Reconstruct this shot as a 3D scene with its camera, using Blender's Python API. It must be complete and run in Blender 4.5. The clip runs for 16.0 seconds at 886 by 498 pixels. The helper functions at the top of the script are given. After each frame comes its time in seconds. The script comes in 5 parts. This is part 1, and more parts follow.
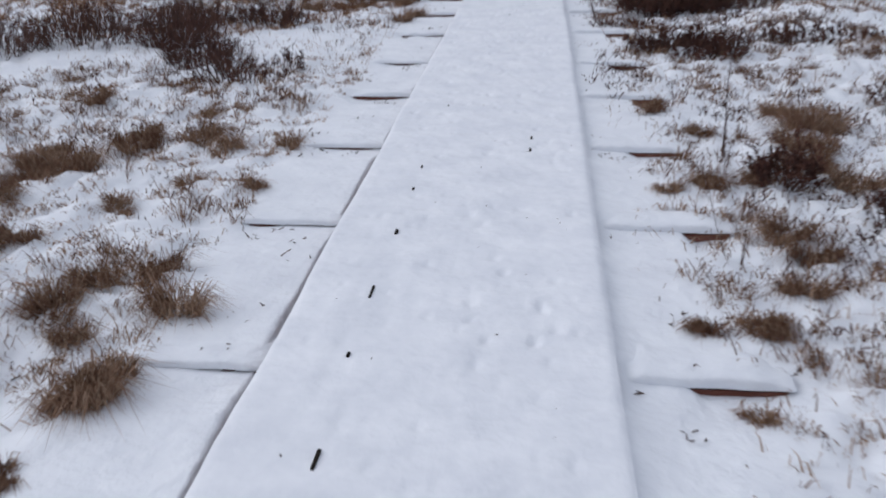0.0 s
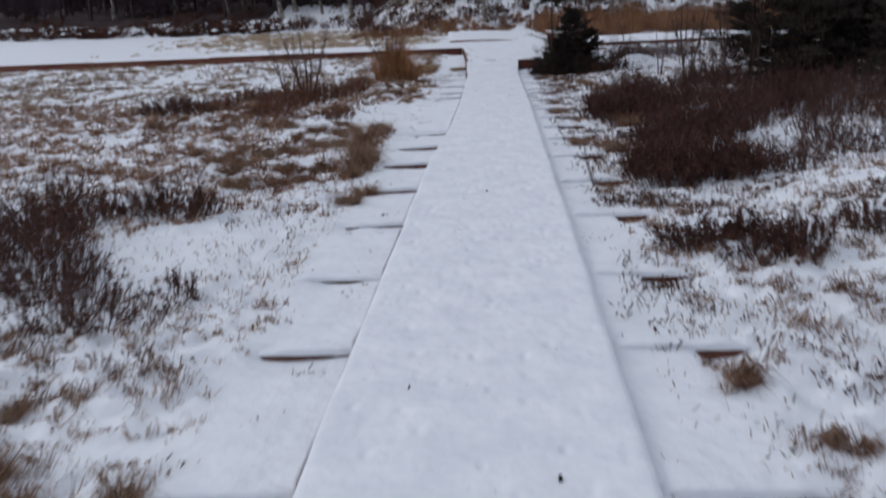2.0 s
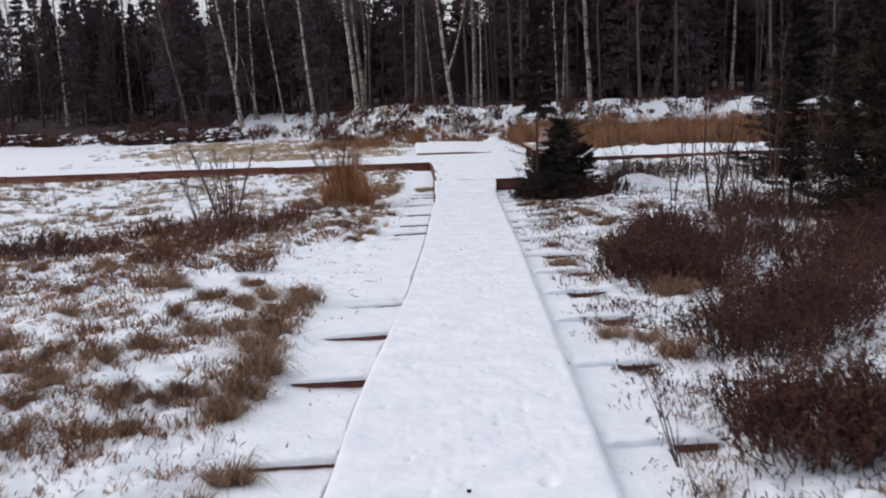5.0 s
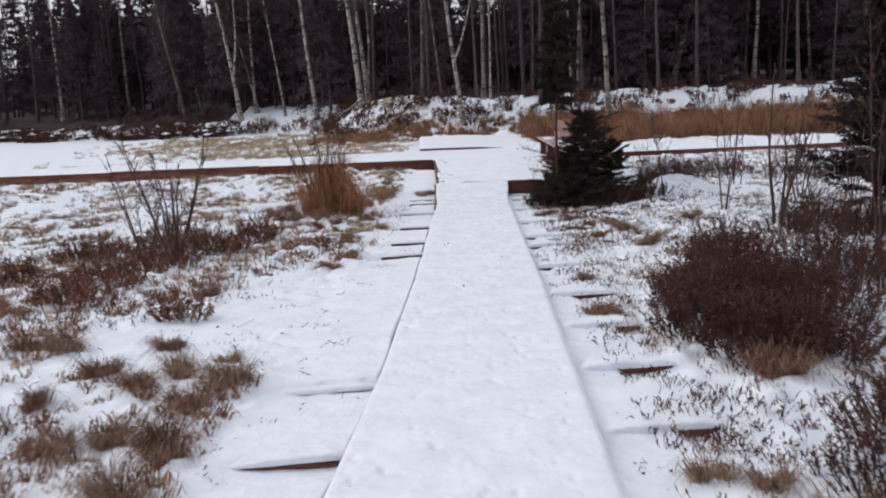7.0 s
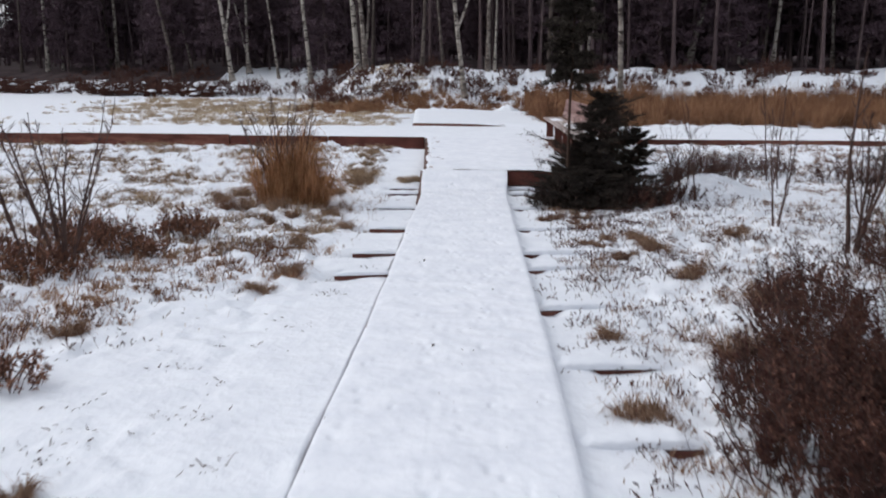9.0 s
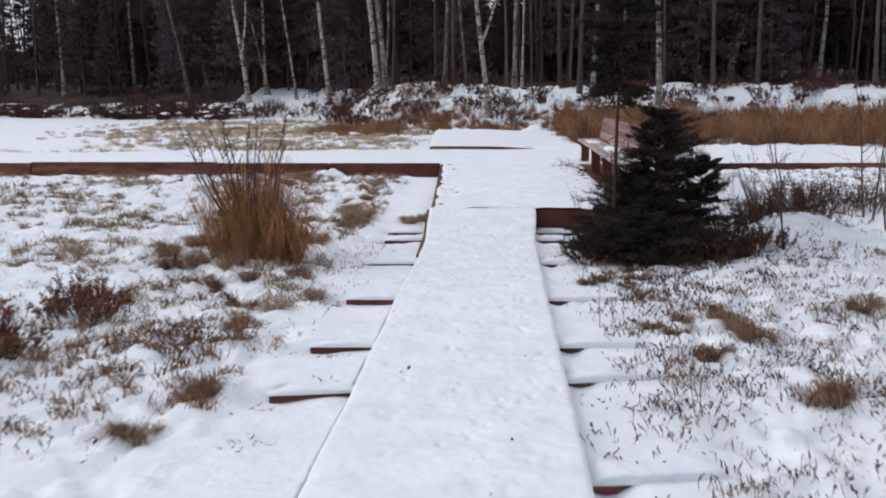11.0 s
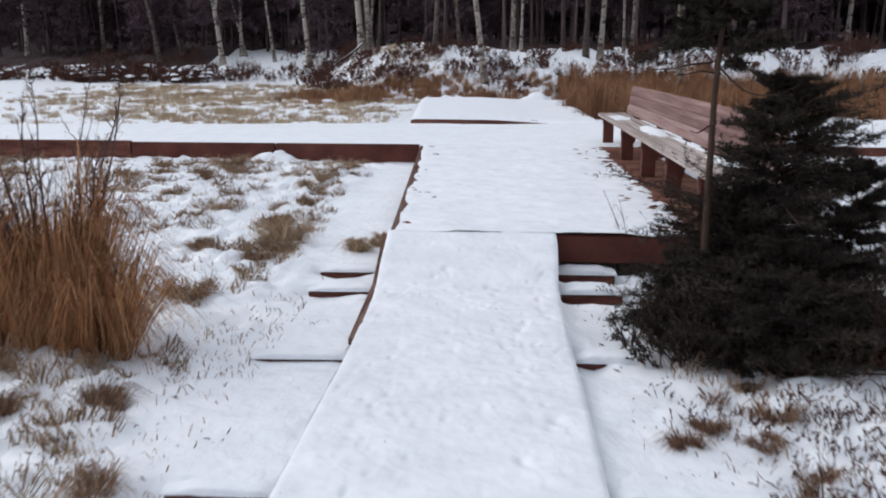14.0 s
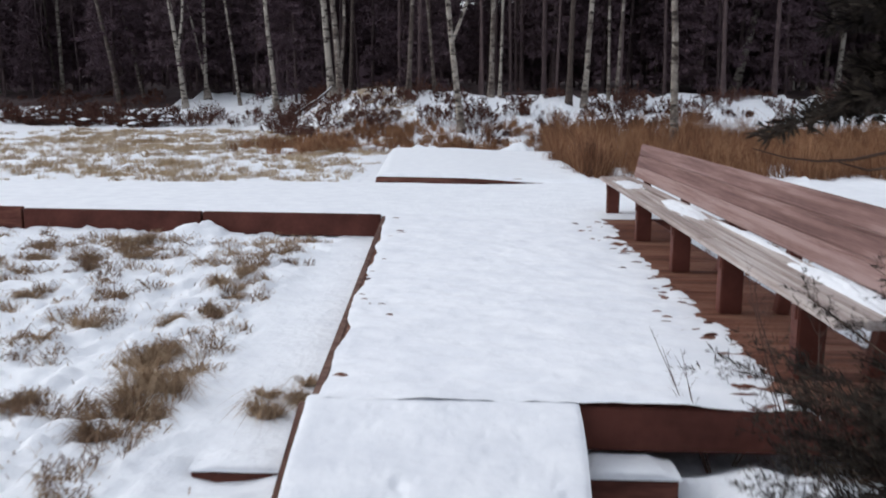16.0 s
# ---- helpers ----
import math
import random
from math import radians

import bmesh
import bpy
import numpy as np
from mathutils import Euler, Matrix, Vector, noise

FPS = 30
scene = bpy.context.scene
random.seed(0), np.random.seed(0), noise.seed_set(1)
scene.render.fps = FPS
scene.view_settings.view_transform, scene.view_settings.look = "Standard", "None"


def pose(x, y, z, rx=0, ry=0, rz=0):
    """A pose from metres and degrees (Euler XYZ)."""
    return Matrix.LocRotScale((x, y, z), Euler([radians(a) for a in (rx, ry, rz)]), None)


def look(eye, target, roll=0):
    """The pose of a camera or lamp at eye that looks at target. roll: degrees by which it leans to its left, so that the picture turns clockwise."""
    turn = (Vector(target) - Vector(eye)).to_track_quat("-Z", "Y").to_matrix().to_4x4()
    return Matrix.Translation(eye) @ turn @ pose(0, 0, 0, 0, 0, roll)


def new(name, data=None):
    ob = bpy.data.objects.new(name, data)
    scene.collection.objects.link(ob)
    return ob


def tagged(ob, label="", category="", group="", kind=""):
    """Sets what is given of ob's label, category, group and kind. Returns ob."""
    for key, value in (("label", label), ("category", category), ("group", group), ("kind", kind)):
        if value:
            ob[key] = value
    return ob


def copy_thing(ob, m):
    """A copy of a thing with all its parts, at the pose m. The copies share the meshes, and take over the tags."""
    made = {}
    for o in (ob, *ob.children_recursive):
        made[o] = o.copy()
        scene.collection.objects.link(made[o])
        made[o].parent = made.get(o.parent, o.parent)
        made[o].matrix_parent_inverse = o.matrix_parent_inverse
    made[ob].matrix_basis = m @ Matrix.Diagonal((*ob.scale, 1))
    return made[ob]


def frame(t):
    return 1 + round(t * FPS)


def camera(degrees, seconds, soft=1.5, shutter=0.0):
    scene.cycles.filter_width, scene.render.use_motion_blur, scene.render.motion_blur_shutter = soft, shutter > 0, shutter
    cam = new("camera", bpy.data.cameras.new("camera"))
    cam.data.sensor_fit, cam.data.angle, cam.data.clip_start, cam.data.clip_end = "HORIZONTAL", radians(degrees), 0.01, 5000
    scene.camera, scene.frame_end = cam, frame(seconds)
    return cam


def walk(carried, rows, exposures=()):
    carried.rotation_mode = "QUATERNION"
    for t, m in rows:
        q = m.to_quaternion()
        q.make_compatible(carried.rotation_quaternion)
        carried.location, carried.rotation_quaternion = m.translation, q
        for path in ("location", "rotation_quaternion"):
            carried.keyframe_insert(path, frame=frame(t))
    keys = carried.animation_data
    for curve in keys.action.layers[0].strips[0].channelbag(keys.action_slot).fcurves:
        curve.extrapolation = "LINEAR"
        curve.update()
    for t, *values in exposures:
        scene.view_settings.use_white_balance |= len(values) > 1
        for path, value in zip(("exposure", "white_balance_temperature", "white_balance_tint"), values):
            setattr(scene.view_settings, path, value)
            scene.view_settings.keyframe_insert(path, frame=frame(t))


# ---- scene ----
cam = camera(52.76, 16.0, soft=1.9, shutter=0.5)
ROWS = [  # seconds, x, y, z, yaw, pitch, roll
    (0.0, 0.031, 0.120, 1.629, 5.84, -23.55, 0.97),
    (0.5, -0.056, 0.783, 1.593, 6.38, -25.95, 1.07),
    (1.0, -0.093, 1.431, 1.576, 3.26, -25.48, 1.50),
    (1.5, -0.131, 2.134, 1.594, 3.18, -20.99, 1.02),
    (2.0, -0.176, 2.827, 1.626, 3.25, -15.55, 2.51),
    (2.5, -0.164, 3.530, 1.640, 3.76, -12.76, 1.35),
    (3.0, -0.217, 4.169, 1.629, 5.62, -11.12, 1.02),
    (3.5, -0.201, 4.851, 1.648, 5.19, -9.64, 1.61),
    (4.0, -0.249, 5.539, 1.632, 3.63, -9.25, 2.52),
    (4.5, -0.266, 6.224, 1.622, 1.45, -9.46, 1.66),
    (5.0, -0.265, 6.900, 1.619, 1.36, -8.94, 2.15),
    (7.5, -0.170, 10.170, 1.592, 2.11, -9.92, 2.41),
    (8.0, -0.133, 10.799, 1.599, 2.05, -11.30, -1.03),
    (8.5, -0.128, 11.428, 1.608, 2.23, -11.91, 0.12),
    (9.0, -0.108, 12.069, 1.601, 2.26, -11.30, -0.34),
    (9.5, -0.113, 12.732, 1.599, 3.49, -10.27, -0.29),
    (10.0, -0.085, 13.428, 1.585, 3.74, -10.19, 1.16),
    (12.5, 0.040, 16.922, 1.444, 4.54, -9.95, -1.08),
    (13.0, -0.015, 17.587, 1.425, 3.53, -10.68, -0.24),
    (13.5, -0.042, 18.240, 1.423, 2.86, -11.58, 1.40),
    (14.0, -0.082, 18.902, 1.446, 3.75, -12.30, -0.02),
    (14.5, -0.145, 19.558, 1.480, 4.33, -12.47, 0.72),
    (15.0, -0.156, 20.229, 1.499, 2.07, -11.53, 0.94),
    (15.5, -0.196, 20.898, 1.522, 1.64, -10.42, 1.21),
    (16.0, -0.153, 21.559, 1.522, 2.26, -9.59, -0.56),
]
walk(cam, [(t, pose(x, y, z, 90 + pitch, roll, yaw)) for t, x, y, z, yaw, pitch, roll in ROWS],
     exposures=[(0.0, -0.47, 5560, 9.5), (0.5, -0.62, 5500, 9.5), (1.5, -0.68, 5480, 9), (2.5, -0.63, 5570, 9.5), (3.0, -0.41, 5620, 10), (3.5, -0.40, 5700, 10), (5.0, -0.15, 5780, 9.5), (9.0, -0.15, 5740, 8), (16.0, -0.10, 5690, 7)])

# ---- light ----
world = bpy.data.worlds.new("overcast_sky")
scene.world = world
world.use_nodes = True
SUN_ELEVATION, SUN_AZIMUTH = radians(36), radians(285)
wn, wl = world.node_tree.nodes, world.node_tree.links
sky = wn.new("ShaderNodeTexSky")
sky.sky_type = "NISHITA"
sky.sun_disc = False
sky.sun_elevation, sky.sun_rotation = SUN_ELEVATION, SUN_AZIMUTH
sky.air_density, sky.dust_density, sky.ozone_density = 1.0, 9.0, 0.6
wn["Background"].inputs["Strength"].default_value = 0.15
soft = wn.new("ShaderNodeHueSaturation")
soft.inputs["Saturation"].default_value = 0.7
wl.new(sky.outputs["Color"], soft.inputs["Color"])
# an even layer of cloud over most of the sky
cloud = wn.new("ShaderNodeMix")
cloud.data_type = "RGBA"
cloud.inputs["Factor"].default_value = 0.6
cloud.inputs[7].default_value = (6.85, 6.45, 6.25, 1)
wl.new(soft.outputs["Color"], cloud.inputs[6])
wl.new(cloud.outputs[2], wn["Background"].inputs["Color"])

sun = new("sun", bpy.data.lights.new("sun", "SUN"))
sun.data.energy, sun.data.angle, sun.data.color = 0.3, radians(70), (1.0, 0.97, 0.93)
sun_from = Vector((math.sin(SUN_AZIMUTH) * math.cos(SUN_ELEVATION), math.cos(SUN_AZIMUTH) * math.cos(SUN_ELEVATION), math.sin(SUN_ELEVATION)))
sun.matrix_basis = look(sun_from * 60, (0, 0, 0))

# ---- materials ----


def material(name, colors, scale=6.0, rough=0.8, bump=0.2, bump_scale=40.0, per_object=0.0, island=0.0, stretch=(1, 1, 1), spec=0.12):
    """A surface with colour that varies at two scales, fine relief and a little variation from piece to piece."""
    m = bpy.data.materials.new(name)
    m.use_nodes = True
    n, l = m.node_tree.nodes, m.node_tree.links
    b = n["Principled BSDF"]
    b.inputs["Roughness"].default_value = rough
    b.inputs["Specular IOR Level"].default_value = spec
    tc, mp = n.new("ShaderNodeTexCoord"), n.new("ShaderNodeMapping")
    mp.inputs["Scale"].default_value = stretch
    l.new(tc.outputs["Object"], mp.inputs["Vector"])
    coarse, fine = n.new("ShaderNodeTexNoise"), n.new("ShaderNodeTexNoise")
    for t, s, d in ((coarse, scale, 4), (fine, bump_scale, 5)):
        t.inputs["Scale"].default_value, t.inputs["Detail"].default_value = s, d
        l.new(mp.outputs["Vector"], t.inputs["Vector"])
    mix = n.new("ShaderNodeMath")
    mix.operation = "MULTIPLY_ADD"
    mix.inputs[1].default_value, mix.inputs[2].default_value = 0.35, -0.17
    l.new(fine.outputs["Fac"], mix.inputs[0])
    add = n.new("ShaderNodeMath")
    l.new(coarse.outputs["Fac"], add.inputs[0])
    l.new(mix.outputs[0], add.inputs[1])
    last = add
    for amount, kind, out in ((per_object, "ShaderNodeObjectInfo", "Random"), (island, "ShaderNodeNewGeometry", "Random Per Island")):
        if amount:
            info, sc, plus = n.new(kind), n.new("ShaderNodeMath"), n.new("ShaderNodeMath")
            sc.operation = "MULTIPLY_ADD"
            sc.inputs[1].default_value, sc.inputs[2].default_value = amount, -amount / 2
            l.new(info.outputs[out], sc.inputs[0])
            l.new(last.outputs[0], plus.inputs[0])
            l.new(sc.outputs[0], plus.inputs[1])
            last = plus
    ramp = n.new("ShaderNodeValToRGB")
    e = ramp.color_ramp.elements
    e[0].position, e[1].position = 0.28, 0.72
    e[0].color, e[1].color = (*colors[0], 1), (*colors[-1], 1)
    for i, c in enumerate(colors[1:-1]):
        k = e.new(0.28 + 0.44 * (i + 1) / (len(colors) - 1))
        k.color = (*c, 1)
    l.new(last.outputs[0], ramp.inputs["Fac"])
    l.new(ramp.outputs["Color"], b.inputs["Base Color"])
    if bump:
        bp = n.new("ShaderNodeBump")
        bp.inputs["Strength"].default_value, bp.inputs["Distance"].default_value = bump, 0.02
        l.new(fine.outputs["Fac"], bp.inputs["Height"])
        l.new(bp.outputs["Normal"], b.inputs["Normal"])
    return m


snow = material("snow", [(0.76, 0.78, 0.825), (0.85, 0.87, 0.905)], 5.0, 0.6, 0.85, 15.0, spec=0.2)
trodden_snow = material("trodden_snow", [(0.745, 0.765, 0.815), (0.865, 0.88, 0.915)], 4.0, 0.6, 0.30, 20.0, spec=0.2)
stained_wood = material("red_stained_wood", [(0.06, 0.022, 0.016), (0.13, 0.05, 0.036), (0.20, 0.09, 0.065)], 2.0, 0.6, 0.3, 14.0, 0.25, stretch=(1, 6, 6))
fascia_wood = material("dark_red_fascia", [(0.07, 0.024, 0.018), (0.13, 0.046, 0.034)], 3.0, 0.55, 0.25, 20.0, 0.15)
bench_wood = material("faded_red_boards", [(0.12, 0.068, 0.062), (0.215, 0.13, 0.118), (0.34, 0.24, 0.225)], 2.2, 0.65, 0.25, 20.0, 0.35, stretch=(10, 0.3, 10))
bench_grey = material("weathered_seat_boards", [(0.26, 0.205, 0.185), (0.42, 0.36, 0.335), (0.57, 0.525, 0.50)], 3.0, 0.7, 0.25, 22.0, 0.3, stretch=(10, 0.3, 10))
deck_wood = material("worn_deck_boards", [(0.08, 0.03, 0.02), (0.15, 0.065, 0.042), (0.21, 0.11, 0.075)], 3.0, 0.7, 0.3, 22.0, 0.3, stretch=(1, 8, 8))
edge_wood = material("weathered_edge_timber", [(0.05, 0.022, 0.017), (0.10, 0.05, 0.037), (0.19, 0.12, 0.095)], 3.0, 0.7, 0.3, 22.0, 0.2, stretch=(8, 1, 8))
dark_gap = material("dark_wet_wood", [(0.012, 0.009, 0.008), (0.02, 0.015, 0.012)], 5.0, 0.8, 0.1)
dry_grass = material("dry_grass", [(0.11, 0.056, 0.036), (0.215, 0.126, 0.08), (0.37, 0.26, 0.18)], 1.2, 0.8, 0.0, 20.0, 0.1, 0.5)
pale_grass = material("pale_dry_grass", [(0.25, 0.17, 0.10), (0.41, 0.31, 0.20), (0.56, 0.46, 0.32)], 0.8, 0.8, 0.0, 20.0, 0.1, 0.5)
rust_grass = material("rust_dry_grass", [(0.12, 0.055, 0.033), (0.24, 0.13, 0.075), (0.42, 0.275, 0.18)], 0.9, 0.8, 0.0, 20.0, 0.1, 0.6)
olive_grass = material("olive_dry_grass", [(0.14, 0.085, 0.055), (0.28, 0.19, 0.12), (0.45, 0.34, 0.23)], 1.0, 0.8, 0.0, 20.0, 0.1, 0.5)
tan_grass = material("tan_dry_grass", [(0.20, 0.13, 0.085), (0.36, 0.26, 0.175), (0.52, 0.41, 0.295)], 0.9, 0.8, 0.0, 20.0, 0.1, 0.5)
clump_straw = material("bright_rust_reed", [(0.17, 0.075, 0.034), (0.33, 0.155, 0.070), (0.50, 0.285, 0.145)], 0.9, 0.8, 0.0, 20.0, 0.1, 0.6)
reed_straw = material("rust_brown_reed", [(0.11, 0.052, 0.030), (0.215, 0.108, 0.056), (0.35, 0.20, 0.11)], 0.9, 0.8, 0.0, 20.0, 0.1, 0.5)
twig_bark = material("dark_twig_bark", [(0.055, 0.034, 0.030), (0.12, 0.078, 0.066)], 8.0, 0.8, 0.0, 30.0, 0.1, 0.4)
shrub_leaf = material("brown_shrub_leaves", [(0.040, 0.017, 0.0145), (0.085, 0.037, 0.029), (0.16, 0.078, 0.055)], 2.0, 0.75, 0.0, 30.0, 0.1, 0.5)
rust_leaf = material("rust_brown_leaves", [(0.085, 0.038, 0.026), (0.20, 0.092, 0.058), (0.36, 0.19, 0.12)], 2.0, 0.75, 0.0, 30.0, 0.1, 0.5)
needles = material("spruce_needles", [(0.016, 0.013, 0.0125), (0.036, 0.029, 0.025), (0.066, 0.055, 0.043)], 1.5, 0.85, 0.0, 20.0, 0.2, 0.5, spec=0.08)
# far needles: veiling haze put into the colour, paler and more purple
haze_lifted_needles = material("haze_lifted_needles", [(0.082, 0.054, 0.066), (0.097, 0.065, 0.077), (0.112, 0.078, 0.088)], 0.8, 0.8, 0.0, 10.0, 0.3, 0.5)
forest_bark = material("conifer_bark", [(0.06, 0.042, 0.044), (0.115, 0.084, 0.083)], 3.0, 0.9, 0.2, 20.0, 0.3)
sapling_bark = material("sapling_bark", [(0.04, 0.026, 0.02), (0.085, 0.055, 0.042)], 8.0, 0.85, 0.2, 40.0, 0.2)
litter = material("forest_litter", [(0.035, 0.024, 0.026), (0.07, 0.05, 0.05)], 1.0, 0.9, 0.3, 12.0)


def birch_bark_material():
    m = material("birch_bark", [(0.075, 0.058, 0.05), (0.155, 0.13, 0.112), (0.37, 0.335, 0.29)], 2.5, 0.75, 0.2, 14.0, 0.6)
    n, l = m.node_tree.nodes, m.node_tree.links
    b = n["Principled BSDF"]
    base = b.inputs["Base Color"].links[0].from_socket
    tc, mp, spots = n.new("ShaderNodeTexCoord"), n.new("ShaderNodeMapping"), n.new("ShaderNodeTexNoise")
    mp.inputs["Scale"].default_value = (3, 3, 6)
    spots.inputs["Scale"].default_value, spots.inputs["Detail"].default_value = 1.0, 3
    ramp, mix = n.new("ShaderNodeValToRGB"), n.new("ShaderNodeMix")
    ramp.color_ramp.elements[0].position, ramp.color_ramp.elements[1].position = 0.52, 0.62
    mix.data_type = "RGBA"
    l.new(tc.outputs["Object"], mp.inputs["Vector"])
    l.new(mp.outputs["Vector"], spots.inputs["Vector"])
    l.new(spots.outputs["Fac"], ramp.inputs["Fac"])
    l.new(ramp.outputs["Color"], mix.inputs["Factor"])
    l.new(base, mix.inputs[6])
    mix.inputs[7].default_value = (0.05, 0.04, 0.035, 1)
    l.new(mix.outputs[2], b.inputs["Base Color"])
    return m


birch_bark = birch_bark_material()


# ---- mesh helpers ----
def mesh_np(name, V, F, mat, smooth=False):
    """A mesh from an array of corners and a list of face arrays (threes or fours)."""
    me = bpy.data.meshes.new(name)
    V = np.asarray(V, dtype=np.float32).reshape(-1, 3)
    F = [np.asarray(f, dtype=np.int32) for f in (F if isinstance(F, list) else [F]) if len(f)]
    me.vertices.add(len(V))
    me.vertices.foreach_set("co", V.ravel())
    loops = np.concatenate([f.ravel() for f in F])
    sizes = np.concatenate([np.full(len(f), f.shape[1], dtype=np.int32) for f in F])
    me.loops.add(len(loops))
    me.loops.foreach_set("vertex_index", loops)
    me.polygons.add(len(sizes))
    me.polygons.foreach_set("loop_start", np.concatenate([[0], np.cumsum(sizes)[:-1]]).astype(np.int32))
    me.polygons.foreach_set("use_smooth", np.full(len(sizes), smooth))
    me.materials.append(mat)
    me.update(calc_edges=True)
    return me


def empty(name, loc=(0, 0, 0), turn=0.0):
    ob = new(name)
    ob.empty_display_size = 0.1
    ob.matrix_basis = pose(*loc, 0, 0, turn)
    return ob


def child(name, me, parent, label="", m=None):
    ob = new(name, me)
    ob.parent = parent
    if m is not None:
        ob.matrix_basis = m
    return tagged(ob, label=label)


def part(name, bm, mat, parent, label="", smooth=False, m=None):
    me = bpy.data.meshes.new(name)
    for f in bm.faces:
        f.smooth = smooth
    bm.to_mesh(me)
    bm.free()
    me.materials.append(mat)
    return child(name, me, parent, label, m)


def box(x0, x1, y0, y1, z0, z1, bevel=0.006, segs=1):
    """A board with softened edges."""
    bm = bmesh.new()
    bmesh.ops.create_cube(bm, size=1)
    for v in bm.verts:
        v.co = ((x0 + x1) / 2 + v.co.x * (x1 - x0), (y0 + y1) / 2 + v.co.y * (y1 - y0), (z0 + z1) / 2 + v.co.z * (z1 - z0))
    if bevel:
        bmesh.ops.bevel(bm, geom=bm.edges[:], offset=bevel, segments=segs, affect="EDGES")
    return bm


def smoothstep(a, b, x):
    t = np.clip((np.asarray(x, dtype=float) - a) / (b - a), 0, 1)
    return t * t * (3 - 2 * t)


def value_noise(x, y, seed=0):
    """Smooth noise from -1 to 1 on arrays."""
    x, y = np.asarray(x, dtype=float), np.asarray(y, dtype=float)
    xi, yi = np.floor(x).astype(np.int64), np.floor(y).astype(np.int64)
    xf, yf = x - xi, y - yi
    xf, yf = xf * xf * (3 - 2 * xf), yf * yf * (3 - 2 * yf)

    def h(a, b):
        k = (a * 374761393 + b * 668265263 + seed * 974634777) & 0xFFFFFFFF
        k = ((k ^ (k >> 13)) * 1274126177) & 0xFFFFFFFF
        return ((k ^ (k >> 16)) & 0xFFFF) / 32767.5 - 1

    top = h(xi, yi) * (1 - xf) + h(xi + 1, yi) * xf
    low = h(xi, yi + 1) * (1 - xf) + h(xi + 1, yi + 1) * xf
    return top * (1 - yf) + low * yf


def fractal(x, y, scale, seed=0, octaves=4):
    out, amp = 0, 1.0
    for o in range(octaves):
        out = out + amp * value_noise(x / scale * 2 ** o + 17.3 * o, y / scale * 2 ** o - 9.1 * o, seed + o)
        amp *= 0.5
    return out / 1.8


# ---- plan ----
def sag(y):
    """How the bog and the boardwalk on it sink on the way."""
    return -0.05 * smoothstep(14, 21, y)


def deck(y):
    """Height of the boardwalk's snow: level, sagging a little, with a short ramp up to the platform."""
    return sag(y) + 0.179 * np.clip((np.asarray(y, dtype=float) - 24.72) / 0.83, 0, 1)


def left_edge(y):
    y = np.asarray(y, dtype=float)
    return -0.935 + 0.105 * smoothstep(11.5, 15.5, y) - 0.045 * smoothstep(17.5, 22.5, y) - 0.06 * smoothstep(23.8, 25.3, y) - np.clip(y - 25.3, 0, 2) * 0.05


def right_edge(y):
    y = np.asarray(y, dtype=float)
    return 0.335 - 0.035 * smoothstep(18, 22.5, y) + 0.03 * smoothstep(24.5, 25.4, y)


PLATFORM_Z = 0.13
CROSS_FRONT, CROSS_BACK = 32.2, 36.4


def shore(x):
    """The far edge of the lake and the foot of the wooded bank."""
    x = np.asarray(x, dtype=float)
    return 47.5 + 12.5 * smoothstep(-3, -11, x) + 0.5 * np.clip(-10 - x, 0, 24) + 0.6 * value_noise(x / 5, x * 0 + 3.3, 5)


SLEEPERS = [(0.10, 0.10), (1.50, 1.49), (2.88, 2.88), (4.30, 4.31), (5.65, 5.63), (7.02, 6.99), (8.28, 8.2), (9.67, 9.8), (11.03, 11.2), (12.4, 12.6), (13.5, 13.85),
            (14.56, 14.92), (15.75, 15.95), (16.9, 17.1), (18.15, 18.5), (19.48, 19.9), (20.47, 20.55), (21.85, 21.87), (23.35, 23.4), (24.73, 24.77), (25.29, 25.32)]


# how bare each sleeper's face is beside the left edge, 0 where it lies buried
BARE_LEFT = [0.3, 0.5, 0.5, 0.6, 0.5, 0.6, 0.6, 0.7, 0.8, 0.9, 0.8, 0.5, 0, 0, 0.05, 1, 1, 0.9, 0.8, 0.9, 0.9]


def terraces(x, y, off):
    """Snow that fills the bays between the sleepers and sinks towards the next bare timber face."""
    u = np.clip((x + 1.45) / 2.3, 0, 1)
    out = np.zeros(np.broadcast(x, y).shape) - 0.06
    last = None
    right = x > -0.3
    for k, (yl, yr) in enumerate(SLEEPERS):
        line = yl + (yr - yl) * u
        h1, h2 = BARE_LEFT[k], abs(math.sin(k * 7.7 + 0.4))
        buried = 0.022 if h1 < 0.1 else 0.0
        d = line - y
        left_bare = smoothstep(-0.1, 0.03, off) * (1 - smoothstep(0.25 + 0.3 * h1, 0.45 + 0.3 * h1, off))
        right_bare = 1.0 if yl > 24.5 else 1 - smoothstep(0.1, 0.24, off) if yl > 17 else smoothstep(0.22 + 0.2 * h2, 0.29 + 0.2 * h2, off)
        drop = np.where(right, 0.024 + (0.028 + 0.03 * h2 + 0.05 * (yl > 24.5)) * right_bare, 0.014 - buried * 0.8 + 0.055 * h1 ** 1.3 * left_bare * np.clip(0.9 + 0.5 * value_noise(x * 4.0, y * 0 + k * 3.7, 46), 0.45, 1.2))
        z = np.where(right, -0.058, -0.062 + buried) - drop * (1 - smoothstep(0.02, 0.4, d)) + 0.007 * value_noise(x * 3.1, y * 3.1, 44) + np.where(right, 0.036, 0.008) * np.exp(-off / 0.055)
        here = (d > -0.07) & ((y >= last + 0.07) if last is not None else True)
        out = np.where(here, z, out)
        last = line
    return out


